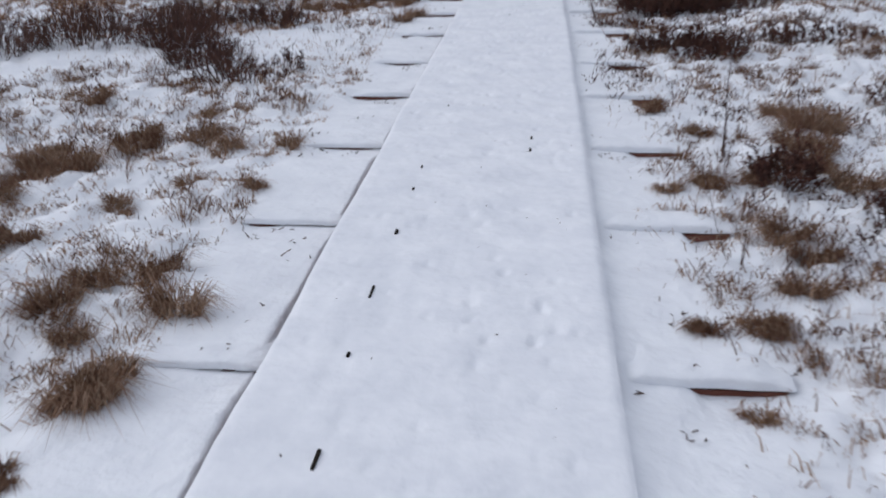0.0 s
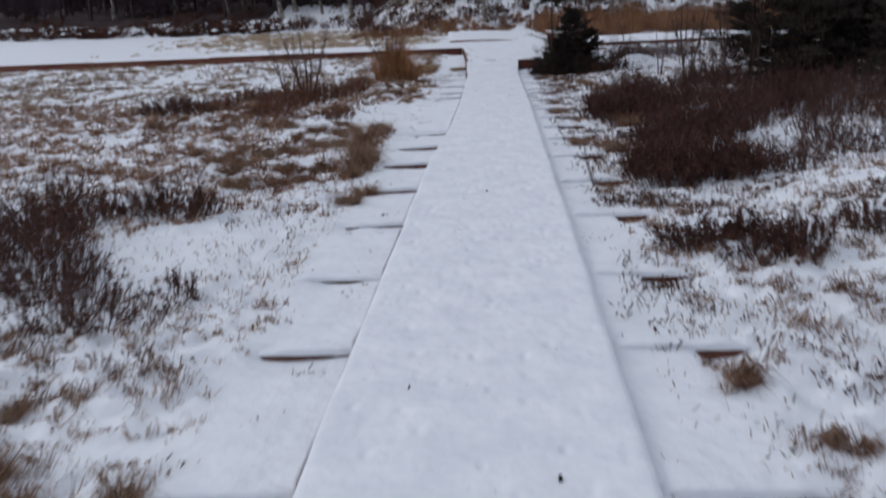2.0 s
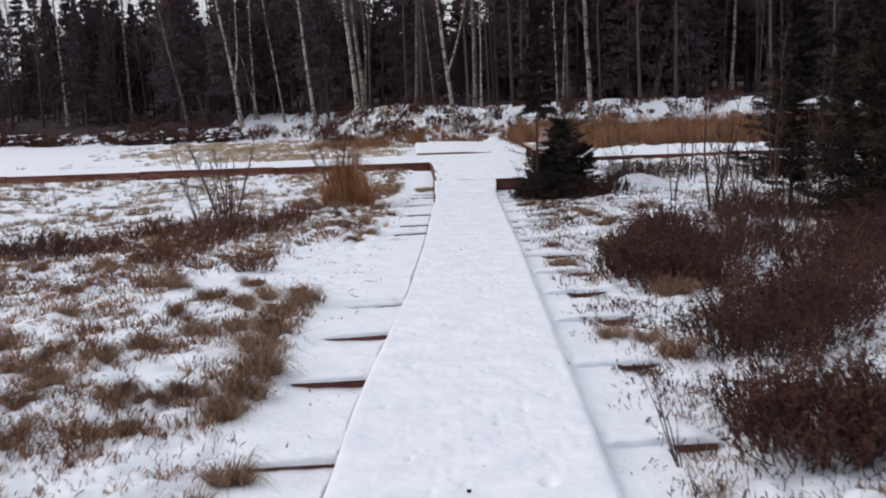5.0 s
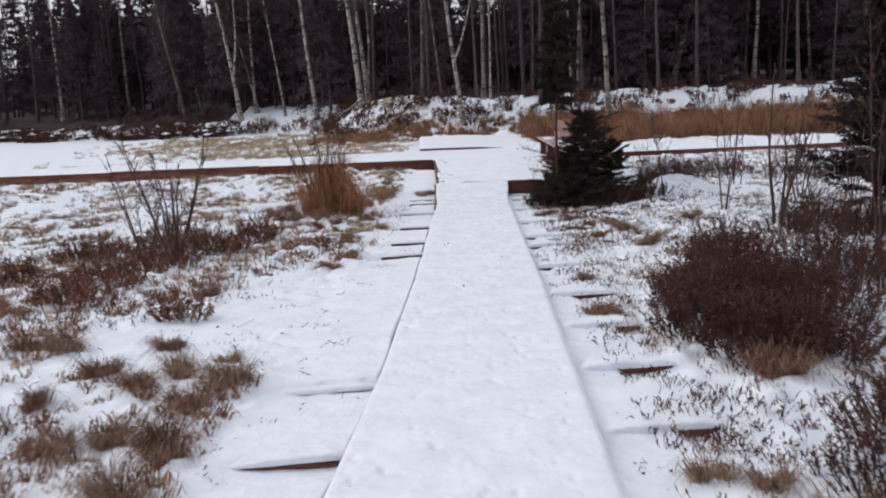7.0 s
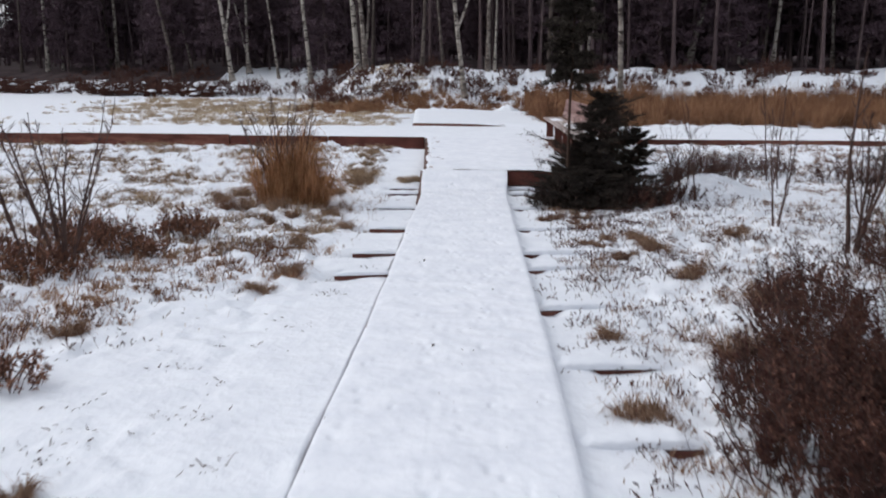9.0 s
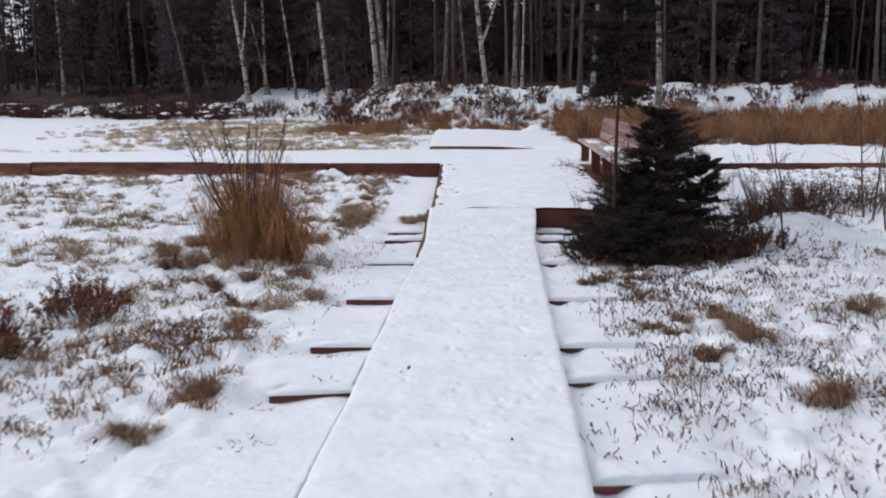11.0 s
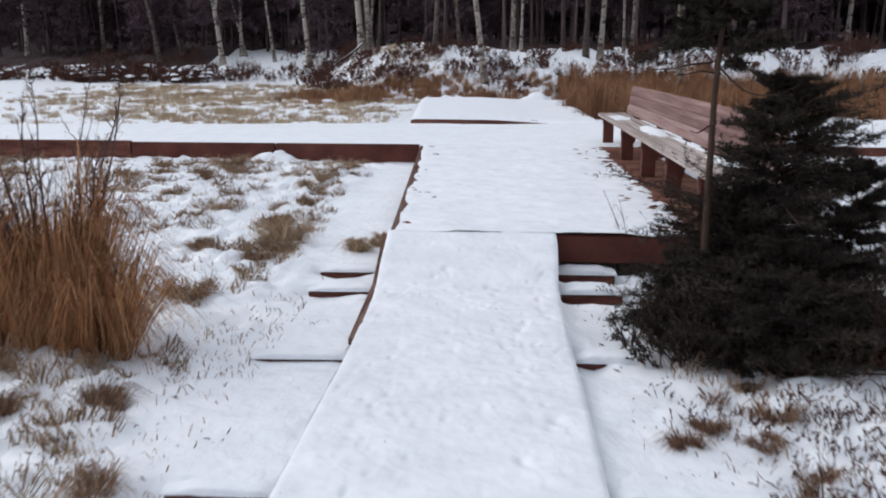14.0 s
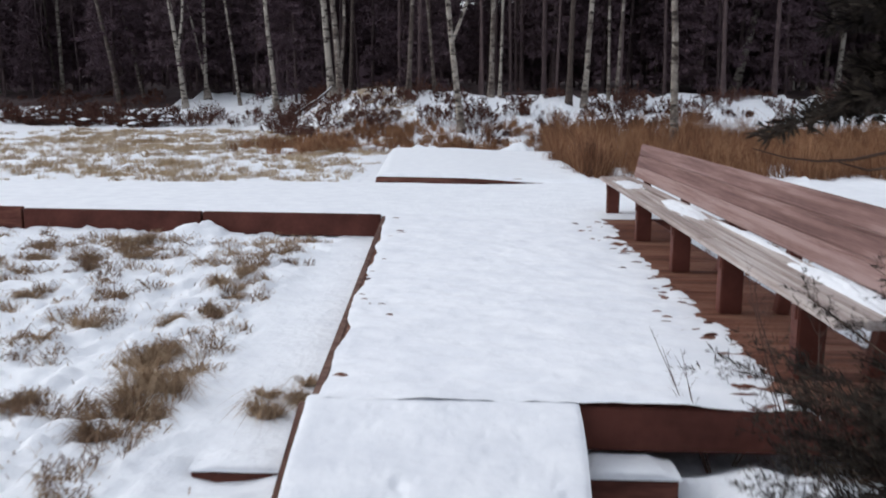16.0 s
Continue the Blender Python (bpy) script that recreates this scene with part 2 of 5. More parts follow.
def bog(y):
    """Level of the bog: it follows the boardwalk, then lifts towards the cross walk."""
    return sag(y) + 0.14 * smoothstep(25.6, 29.5, y)


def ground_z(x, y):
    x, y = np.asarray(x, dtype=float), np.asarray(y, dtype=float)
    off = np.clip(np.maximum(left_edge(y) - x, x - right_edge(y)), 0, None)
    wild = smoothstep(0.48, 0.8, off) * (1 - smoothstep(-1, 1, y - 60))
    crumbs = np.abs(value_noise(x / 0.17, y / 0.15, 77)) + 0.6 * np.abs(value_noise(x / 0.085, y / 0.08, 78)) - 0.55
    rough = 0.04 * fractal(x, y, 1.1, 3) + 0.03 * fractal(x, y, 0.30, 9, 3) + 0.062 * crumbs + 0.03
    smooth_patch = np.exp(-((x + 2.2) / 1.1) ** 2 - ((y - 16.4) / 1.9) ** 2) + np.exp(-((x + 2.4) / 0.8) ** 2 - ((y - 9.0) / 0.8) ** 2)
    rough = rough * (1 - 0.72 * np.clip(smooth_patch, 0, 1))
    pocks = smoothstep(0.45, 0.8, value_noise(x / 0.13, y / 0.15, 61)) * smoothstep(-0.1, 0.4, fractal(x, y, 0.9, 62))
    rough = rough - 0.032 * pocks
    right = smoothstep(1.0, 2.2, x)
    bays = np.zeros(np.broadcast(x, y).shape)
    near = np.broadcast_to((off < 0.85) & (y < 25.5), bays.shape)
    if near.any():
        xn, yn, on = (np.broadcast_to(v, bays.shape)[near] for v in (x, y, off))
        bays[near] = terraces(xn, yn, on)
    bays = bays + 0.006 * fractal(x, y, 0.3, 14) + (0.006 + 0.010 * smoothstep(20.5, 22.5, y)) * crumbs
    z = bog(y) + wild * (rough - 0.10 + 0.045 * np.clip(smooth_patch, 0, 1) + 0.10 * right * fractal(x, y, 1.9, 21)) + (1 - wild) * np.where(y < 25.4, bays - 0.08 * smoothstep(24.95, 25.2, y) * (x > 0), -0.09 + 0.02 * fractal(x, y, 0.4, 15))
    # snow mounds beside the spruce
    z = z + 0.30 * np.exp(-((x - 3.0) / 0.55) ** 2 - ((y - 24.7) / 0.45) ** 2)
    z = z + 0.20 * np.exp(-((x - 3.0) / 0.9) ** 2 - ((y - 10.0) / 1.1) ** 2)
    # the ditch under the platform and the hollow before the beam of the cross walk
    z = z - 0.14 * smoothstep(0.33, 0.6, x) * smoothstep(25.3, 25.7, y) * (1 - smoothstep(2.0, 2.4, x)) * (1 - smoothstep(33, 34, y))
    z = z - 0.14 * (x < -1) * smoothstep(30.4, 31.9, y) * (1 - smoothstep(33, 34, y)) + 0.15 * np.clip(1 + 0.8 * value_noise(x / 0.2, y / 0.2, 63), 0, 2) * np.exp(-((x + 3.5) / 0.34) ** 2 - ((y - 32.1) / 0.18) ** 2)
    # hollow under the boardwalk, open along its edges
    inside = np.maximum(left_edge(y) - x - 0.006 - 0.026 * (1 - smoothstep(3.5, 6.5, y)) - 0.008 * value_noise(y * 2.3, y * 0, 47), x - right_edge(y) + 0.03)
    z = z - 0.12 * (1 - smoothstep(-0.016, 0.006, inside)) * (1 - smoothstep(25, 25.3, y))
    # frozen lake
    lake_line = -7.0 - np.clip(y - 36, 0, 20) * 0.42 + 1.3 * value_noise(y / 4, y * 0 + 1.7, 2)
    lake = smoothstep(0, 3, lake_line - x) * smoothstep(35.5, 37, y)
    z = z * (1 - lake) + (-0.05) * lake
    # bank under the wood
    d = y - shore(x)
    bank = smoothstep(0, 11, d)
    rise = 1.62 + 0.2 * fractal(x, y, 6.0, 31)
    z = z + bank * (rise + 0.16 * fractal(x, y, 1.6, 41) + 0.16 * np.abs(value_noise(x / 0.6, y / 0.6, 42)) * smoothstep(-0.3, 1, d)) + 0.03 * np.clip(d - 11, 0, 400)
    return z


def axis(points):
    out = [points[0][0]]
    for (a, _), (b, step) in zip(points, points[1:]):
        n = max(1, round((b - a) / step))
        out += [a + (b - a) * (i + 1) / n for i in range(n)]
    return np.array(out)


def grid_mesh(name, X, Y, Z, mat, smooth=True):
    ny, nx = X.shape
    i = np.arange(nx * ny).reshape(ny, nx)
    F = np.stack([i[:-1, :-1], i[:-1, 1:], i[1:, 1:], i[1:, :-1]], -1).reshape(-1, 4)
    return mesh_np(name, np.stack([X, Y, Z], -1), F, mat, smooth)


# ---- ground ----
gx = axis([(-700, 0), (-120, 60), (-50, 7), (-34, 1.0), (-9, 0.3), (-5, 0.09), (-3.6, 0.07), (-1.05, 0.042), (-0.78, 0.016), (0.24, 0.06), (0.42, 0.016), (3.4, 0.042), (7, 0.13), (20, 0.35), (30, 1.2), (60, 4), (120, 12), (700, 80)])
gy = axis([(-300, 0), (-40, 40), (-3, 3), (0.8, 0.3), (32.4, 0.042), (36.4, 0.2), (46, 0.3), (68, 0.28), (95, 2), (160, 8), (900, 80)])
GX, GY = np.meshgrid(gx, gy)
GZ = ground_z(GX, GY)
ground = new("ground", grid_mesh("ground", GX, GY, GZ, snow))
ground.data.materials.append(litter)
inner = (GY - shore(GX))[:-1, :-1] + 2.2 * fractal(GX, GY, 3.0, 55)[:-1, :-1] > 11.5 - 8.0 * smoothstep(14, 19, -GX)[:-1, :-1]
ground.data.polygons.foreach_set("material_index", inner.ravel().astype(np.int32))
tagged(ground, "snow-covered bog ground with low mounds and a wooded bank", "ground", kind="structure")


# ---- boardwalk ----
def strip_snow(name, xs, ys, left, right, top, thick, parent, mat, overhang=0.015, seed=0, relief=0.006, label="", dents=(), seams=()):
    """A blanket of snow on boards: soft rolled edges, footworn relief, sides down to the boards."""
    n = len(xs)
    u = np.concatenate([[0, 0.0], xs, [1, 1.0]])
    U, Y = np.meshgrid(u, ys)
    L, R = left(ys)[:, None], right(ys)[:, None]
    wob_l = overhang * value_noise(ys * 1.3, ys * 0 + seed, seed)[:, None]
    wob_r = overhang * value_noise(ys * 1.1, ys * 0 + seed + 5, seed + 3)[:, None]
    X = (L + wob_l) + U * (R + wob_r - L - wob_l)
    Z = top(X, Y) + relief * fractal(X, Y, 0.35, seed + 8) + 0.5 * relief * fractal(X, Y, 0.12, seed + 4) + 0.25 * relief * value_noise(X / 0.045, Y / 0.05, seed + 6)
    for px, py, pr, pd in dents:
        a, b = np.searchsorted(ys, (py - 4.5 * pr, py + 4.5 * pr))
        Z[a:b] -= pd * np.exp(-((X[a:b] - px) / pr) ** 2 - ((Y[a:b] - py) / (pr * 1.5)) ** 2)
    for sx in seams:
        Z = Z - 0.0014 * np.exp(-((X - sx) / 0.012) ** 2) * np.clip(0.5 + value_noise(Y * 2.1, Y * 0 + sx * 9, seed + 2), 0, 1)
    edge = np.minimum(X - X[:, :1], X[:, -1:] - X)
    Z = Z - 0.012 * np.exp(-edge / 0.012)
    Z[:, 0], Z[:, -1] = Z[:, 0] - thick + 0.02, Z[:, -1] - thick + 0.02
    return child(name, grid_mesh(name, X, Y, Z, mat), parent, label)


boardwalk = empty("boardwalk", (0, 0, 0))
tagged(boardwalk, "narrow wooden boardwalk of four planks covered in trodden snow", "boardwalk", kind="structure")
bys = axis([(-4, 0), (0.8, 0.3), (25.61, 0.02)])
us = np.linspace(0, 1, 110)
rd = random.Random(12)
PRINTS = [(rd.uniform(-0.85, 0.27), rd.uniform(1.5, 25), rd.uniform(0.010, 0.05), rd.uniform(0.0012, 0.0055)) for _ in range(1600)] + [(rd.uniform(-0.85, 0.27), rd.uniform(1.5, 25), rd.uniform(0.013, 0.026), rd.uniform(0.006, 0.016)) for _ in range(380)] + [(0.05, 10.6, 0.035, 0.02), (-0.1, 8.9, 0.05, 0.012)] + [(cx + rd.gauss(0, 0.05), cy + rd.gauss(0, 0.05), rd.uniform(0.012, 0.03), rd.uniform(0.004, 0.011)) for cx, cy in [(0.12, 23.4), (0.05, 23.9), (-0.55, 22.5), (0.18, 22.4), (-0.65, 23.2), (-0.1, 24.6), (-0.7, 24.4), (0.1, 21.5), (-0.3, 20.2), (-0.5, 24.9), (0.2, 24.9)] for _ in range(6)] + [(rd.uniform(-0.9, 0.28), 25.5 - 5 * rd.random() ** 1.3, rd.uniform(0.008, 0.02), rd.uniform(0.002, 0.006)) for _ in range(520)]
strip_snow("snow_cover", us, bys, lambda y: left_edge(y) + 0.006, lambda y: right_edge(y) + 0.004, lambda x, y: deck(y), 0.035, boardwalk, trodden_snow, 0.007, 1, 0.006, "trodden snow with faint footprints", PRINTS, (-0.62, -0.31, 0.005))
for x, y, l, w in ((-0.595, 2.2, 0.1, 0.012), (-0.625, 3.32, 0.11, 0.01), (-0.62, 4.0, 0.05, 0.014), (-0.62, 4.62, 0.03, 0.012), (-0.62, 5.0, 0.03, 0.01), (0.0, 5.35, 0.04, 0.016), (0.005, 5.62, 0.03, 0.013), (-0.62, 2.85, 0.03, 0.012), (-0.60, 6.4, 0.03, 0.01), (-0.3, 10.5, 0.02, 0.02), (-0.57, 19.75, 0.05, 0.016), (-0.36, 17.2, 0.03, 0.02), (0.02, 18.7, 0.02, 0.014)):
    part("open_joint", box(x - w / 2, x + w / 2, y, y + l, float(deck(y)) - 0.03, float(deck(y)) + 0.007, 0.003), dark_gap, boardwalk, "dark open joint between planks")

# planks in lengths of about four metres, four abreast
rp = random.Random(4)
for k in range(4):
    y = -4.0 - 0.4 * k
    while y < 25.5:
        y1 = min(y + 3.9, 24.72) if y < 24.7 else 25.55
        z0, z1 = float(deck(y)) - 0.034, float(deck(y1)) - 0.034
        bm = box(0.004, 0.306, y + 0.003, y1 - 0.003, -0.05, 0, 0.005)
        for v in bm.verts:
            v.co.z += z0 + (z1 - z0) * (v.co.y - y) / (y1 - y)
            e = float(left_edge(v.co.y))
            v.co.x = e + (k * 0.31 + v.co.x) * (float(right_edge(v.co.y)) - e) / 1.24
        part("plank", bm, stained_wood, boardwalk)
        y = y1


def cap_mesh(name, x0, x1, w, seed, tall):
    """A thin slab of snow lying flat on a timber, with a crumbling front edge."""
    n = max(8, int((x1 - x0) / 0.025))
    xs, v = np.linspace(x0, x1, n), np.array([0, 0.0, 0.06, 0.2, 0.4, 0.6, 0.8, 1.0])
    X, P = np.meshgrid(xs, v, indexing="ij")
    front = -w / 2 - 0.003 + 0.007 * fractal(xs * 1.0, xs * 0 + seed, 0.10, seed)[:, None]
    Y = front + P * (w / 2 + 0.09 - front)
    end = smoothstep(0, 0.14, np.minimum(X - x0, x1 - X))
    Z = tall * (0.3 + 0.7 * end) * (1 + 0.25 * fractal(X, Y + seed, 0.22, seed)) + 0.004 * value_noise(X / 0.05, Y / 0.05 + seed, seed)
    Z = Z - 0.010 * np.exp(-(Y - front) / 0.012) - 0.014 * P ** 3
    Z[:, 0] = -0.003
    return grid_mesh(name, X, Y, Z, snow)


def sleeper(i, yl, yr):
    r = random.Random(50 + i)
    y = (yl + yr) / 2 + 0.07
    xl, xr = -1.42 - r.uniform(0, 0.13) + 0.12 * (y > 15), 0.97 + r.uniform(-0.03, 0.04) - (0.2 if y > 22.5 else 0)
    turn = math.degrees(math.atan2(yr - yl, 2.3))
    z = float(sag(y)) - 0.085
    ob = empty("sleeper", (-0.3, y, z), turn)
    tagged(ob, "red-brown timber sleeper under the boardwalk with a snow cap", "sleeper", "sleepers of the boardwalk")
    w = r.uniform(0.13, 0.15)
    bm = box(xl + 0.3, xr + 0.3, -w / 2, w / 2, -0.13, 0, 0.012, 2)
    part("timber", bm, stained_wood, ob)
    for side, a, b in (("l", xl + 0.3 - 0.01, float(left_edge(y)) + 0.3 + 0.03), ("r", float(right_edge(y)) + 0.3 - 0.03, xr + 0.3 + 0.01)):
        child("snow_cap", cap_mesh("snow_cap", a, b, w, 60 + i, 0.029 if side == "l" else 0.040), ob, "thin layer of snow")
    return ob


for i, (yl, yr) in enumerate(SLEEPERS):
    sleeper(i, yl, yr)

# ---- platform and cross walk ----
TILT_X = -0.055  # the platform's sides lean to the left as they go


def plat_left(y):
    return -0.86 + TILT_X * (np.asarray(y, dtype=float) - 24.6)


def plat_right(y):
    return 2.14 - 0.03 * (np.asarray(y, dtype=float) - 25.6)


platform = empty("platform", (0, 0, 0))
tagged(platform, "wide snow-covered viewing platform of dark red boards", "platform", kind="structure")
# cross boards, bare under the bench
y = 25.63
rp = random.Random(9)
while y < CROSS_FRONT + 0.2:
    bm = box(float(plat_left(y)) + 0.03, float(plat_right(y)), y, y + 0.138, PLATFORM_Z - 0.065, PLATFORM_Z - 0.025 + rp.uniform(-0.002, 0.002), 0.004)
    part("deck_board", bm, deck_wood, platform)
    y += 0.143
# snow over the platform, thinning out towards the bench
pys = axis([(25.56, 0), (CROSS_FRONT + 0.1, 0.03)])
strip_snow("snow_cover", np.linspace(0, 1, 60), pys, lambda y: plat_left(y) + 0.04 + 0.028 * fractal(y, y * 0 + 2.0, 0.4, 91), lambda y: 1.42 - 0.006 * (y - 25.6) + 0.06 * fractal(y, y * 0, 0.5, 77) + 0.022 * value_noise(y / 0.04, y * 0, 78) + 0.008 * np.abs(np.sin((y - 25.63) * math.pi / 0.143)) * (0.5 + 0.5 * value_noise(y * 5, y * 0, 79)),
           lambda x, y: PLATFORM_Z + 0.002 - 0.016 * smoothstep(0.6, 1.4, x) - 0.024 * smoothstep(0.85, 1.4, x) * np.clip(fractal(x * 0.8, y * 1.3, 0.09, 83) + 0.15, 0, 1), 0.035, platform, trodden_snow, 0.02, 5, 0.011, "thin trodden snow", [(rd.uniform(-0.9, 1.3), rd.uniform(25.8, 32), rd.uniform(0.012, 0.045), rd.uniform(0.002, 0.009)) for _ in range(1400)])
for k in range(54):
    y = 25.63 + 0.143 * rd.randint(1, 44)
    side = k % 4 == 0
    x = float(plat_left(y)) + 0.05 + rd.random() ** 2 * 0.25 if side else 1.36 - 0.006 * (y - 25.6) - rd.random() ** 1.8 * 0.6
    a, r = np.meshgrid(np.linspace(0, 2 * math.pi, 9), np.linspace(0, 1, 3))
    lx, ly = rd.uniform(0.02, 0.08), rd.uniform(0.004, 0.012)
    q = r * (1 + 0.45 * value_noise(np.cos(a) * 2 + k, np.sin(a) * 2, 33))
    top = PLATFORM_Z + 0.010 - 0.014 * (x > 0.6)
    child("bare_strip", grid_mesh("bare_strip", x + q * np.cos(a) * lx, y + q * np.sin(a) * ly, top - 0.02 * r * r, deck_wood), platform, "bare board showing through the snow")
# front and side fascia boards
bm = box(0.335, float(plat_right(25.6)) + 0.02, 25.565, 25.615, PLATFORM_Z - 0.235, PLATFORM_Z - 0.022, 0.008, 2)
part("fascia_board", bm, fascia_wood, platform, "dark red front board")


def board_between(name, a, b, thick, z0, z1, mat, parent, label="", bevel=0.008):
    a, b = Vector(a), Vector(b)
    d = b - a
    ob = part(name, box(0, d.length, -thick / 2, thick / 2, z0, z1, bevel, 2), mat, parent, label)
    ob.matrix_basis = pose(a.x, a.y, 0, 0, 0, math.degrees(math.atan2(d.y, d.x)))
    return ob


for a, b in ((23.5, 24.7), (24.72, 25.54)):
    bm = box(-0.022, 0.022, a, b, -0.15, -0.012, 0.006)
    for v in bm.verts:
        v.co.z += float(deck(v.co.y))
        v.co.x += float(left_edge(v.co.y)) - 0.004
    part("edge_timber", bm, edge_wood, boardwalk, "worn edge timber bare of snow")
for a, b in ((25.57, 27.4), (27.42, 29.2), (29.22, CROSS_FRONT)):
    board_between("edge_timber", (float(plat_left(a)) + 0.01, a, 0), (float(plat_left(b)) + 0.01, b, 0), 0.05, PLATFORM_Z - 0.15, PLATFORM_Z - 0.016, edge_wood, platform, "worn edge timber bare of snow")
board_between("side_beam", (float(plat_right(25.62)), 25.62, 0), (float(plat_right(33)), 33, 0), 0.05, PLATFORM_Z - 0.235, PLATFORM_Z - 0.025, fascia_wood, platform)

cross_walk = empty("cross_walk", (0, 0, 0))
tagged(cross_walk, "broad snow-covered cross walk edged with a heavy red-brown beam", "boardwalk", kind="structure")


def cross_front(x):
    x = np.asarray(x, dtype=float)
    return CROSS_FRONT + 0.02 * np.abs(x) + 0.0


def cross_snow(name, x0, x1, step):
    xs = axis([(x0, 0), (x1, step)])
    v = np.concatenate([[0, 0.0], np.linspace(0, 1, 24), [1, 1.0]])
    Xs, Vv = np.meshgrid(xs, v)
    back = CROSS_BACK + 0.25 * value_noise(xs / 1.7, xs * 0, 12)[None, :] - 0.08 * np.clip(-xs, 0, 9)[None, :]
    Y = cross_front(xs)[None, :] + 0.03 + Vv * (back - cross_front(xs)[None, :])
    Z = PLATFORM_Z + 0.004 + 0.012 * fractal(Xs, Y, 0.7, 15)
    Z = Z - 0.02 * np.exp(-(Y - Y[:1]) / 0.03)
    Z[0], Z[-1] = Z[0] - 0.03, Z[-1] - 0.2
    return child(name, grid_mesh(name, Xs, Y, Z, snow), cross_walk, "smooth snow")


cross_snow("snow_cover", -26, 22, 0.15)
part("deck", box(-26, 22, CROSS_FRONT + 0.6, CROSS_BACK - 1.0, PLATFORM_Z - 0.09, PLATFORM_Z - 0.05), stained_wood, cross_walk)
xb = -1.30
for i, (ln, dz) in enumerate(((2.2, 0), (2.25, 0.0), (3.9, 0.02), (3.95, 0.0), (4.0, 0.015), (4.0, 0.0), (4.0, 0.0))):
    x1 = xb - ln
    board_between("edge_beam", (x1 + 0.012, float(cross_front(x1)), 0), (xb - 0.012, float(cross_front(xb)), 0), 0.09, PLATFORM_Z - 0.27, PLATFORM_Z + 0.0 + dz, fascia_wood if i < 2 else stained_wood, cross_walk, "red-brown squared beam")
    xb = x1
xb = float(plat_right(33))
for ln in (4.0, 4.0, 4.0, 4.0):
    board_between("edge_beam", (xb + 0.012, float(cross_front(xb)), 0), (xb + ln, float(cross_front(xb + ln)), 0), 0.09, PLATFORM_Z - 0.21, PLATFORM_Z - 0.012, stained_wood, cross_walk, "red-brown squared beam")
    xb += ln

# the raised landing stage beyond the cross walk
landing = empty("landing_stage", (0, 0, 0))
tagged(landing, "low landing stage under smooth snow, one side raised", "landing stage", kind="structure")
xs, ys = np.linspace(0, 1, 40), np.linspace(0, 1, 60)
A, B = np.meshgrid(xs, ys)
lx = -1.93 - 0.06 * B * 9
rx = 1.95 - 0.02 * B * 9
X = lx + A * (rx - lx)
Y = 37.15 - 0.12 * A + B * (8.6 + 0.3 * A)
Z = PLATFORM_Z + 0.075 - 0.07 * smoothstep(0.35, 0.8, A) + 0.01 * fractal(X, Y, 0.8, 71)
e = np.minimum(np.minimum(A, 1 - A), np.minimum(B, 1 - B))
Z = np.where(e <= 0, Z - 0.05, Z)
child("snow_cover", grid_mesh("snow_cover", X, Y, Z, snow), landing, "smooth snow")
bm = box(-1.93, 0.62, 37.17, 37.23, PLATFORM_Z - 0.06, PLATFORM_Z + 0.014, 0.006)
part("edge_board", bm, stained_wood, landing, "dark wet edge board")
bm = box(-1.95, 1.75, 37.25, 45.5, PLATFORM_Z - 0.12, PLATFORM_Z - 0.03, 0.006)
part("deck", bm, stained_wood, landing)

# ---- bench ----
bench = empty("bench", (1.455, 25.5, PLATFORM_Z - 0.025), 0.4)
tagged(bench, "long red-brown wooden bench with weathered seat boards and patches of snow", "bench")
SEAT_Z, LEN = 0.455, 7.5
for k, (x0, x1) in enumerate(((0.0, 0.122), (0.138, 0.26), (0.276, 0.40))):
    for a, b in ((0, 2.4 + 1.2 * k), (2.403 + 1.2 * k, LEN)):
        part("seat_board", box(x0, x1, a, b, SEAT_Z - 0.045, SEAT_Z + 0.002 * k, 0.006, 2), bench_grey, bench, "grey weathered seat board")
for k in range(3):
    z0 = 0.462 + 0.138 * k
    for a, b in ((0, LEN),):
        bm = box(-0.02, 0.022, a, b, -0.0705, 0.0705, 0.012, 3)
        part("back_board", bm, bench_wood, bench, "faded red back board", m=pose(0.46 + 0.20 * (z0 + 0.06 - 0.5), 0, z0 + 0.064, 0, 11, 0))
for y in (0.63, 2.05, 3.51, 5.16, 7.16):
    frame_part = empty("support", (0, 0, 0))
    frame_part.parent = bench
    part("front_leg", box(0.05, 0.20, y - 0.055, y + 0.055, 0, SEAT_Z - 0.045, 0.008, 2), fascia_wood, frame_part)
    part("seat_rail", box(0.04, 0.46, y - 0.03, y + 0.03, SEAT_Z - 0.15, SEAT_Z - 0.047, 0.006), fascia_wood, frame_part)
    part("back_post", box(-0.045, 0.045, y - 0.045, y + 0.045, 0, 0.82, 0.006), fascia_wood, frame_part, m=pose(0.475, 0, 0, 0, 9, 0))


def snow_patch(name, parent, x, y, rx, ry, h, z, seed):
    a, b = np.meshgrid(np.linspace(-1, 1, 25), np.linspace(-1, 1, 41))
    r = np.sqrt(a * a + b * b) * (1 + 0.25 * value_noise(a * 3 + seed, b * 3, seed))
    Z = z + h * np.clip(1 - r ** 2, -0.3, 1) * (1 + 0.5 * value_noise(a * 6, b * 6, seed + 1))
    return child(name, grid_mesh(name, x + a * rx, y + b * ry, Z, snow), parent, "patch of old snow")


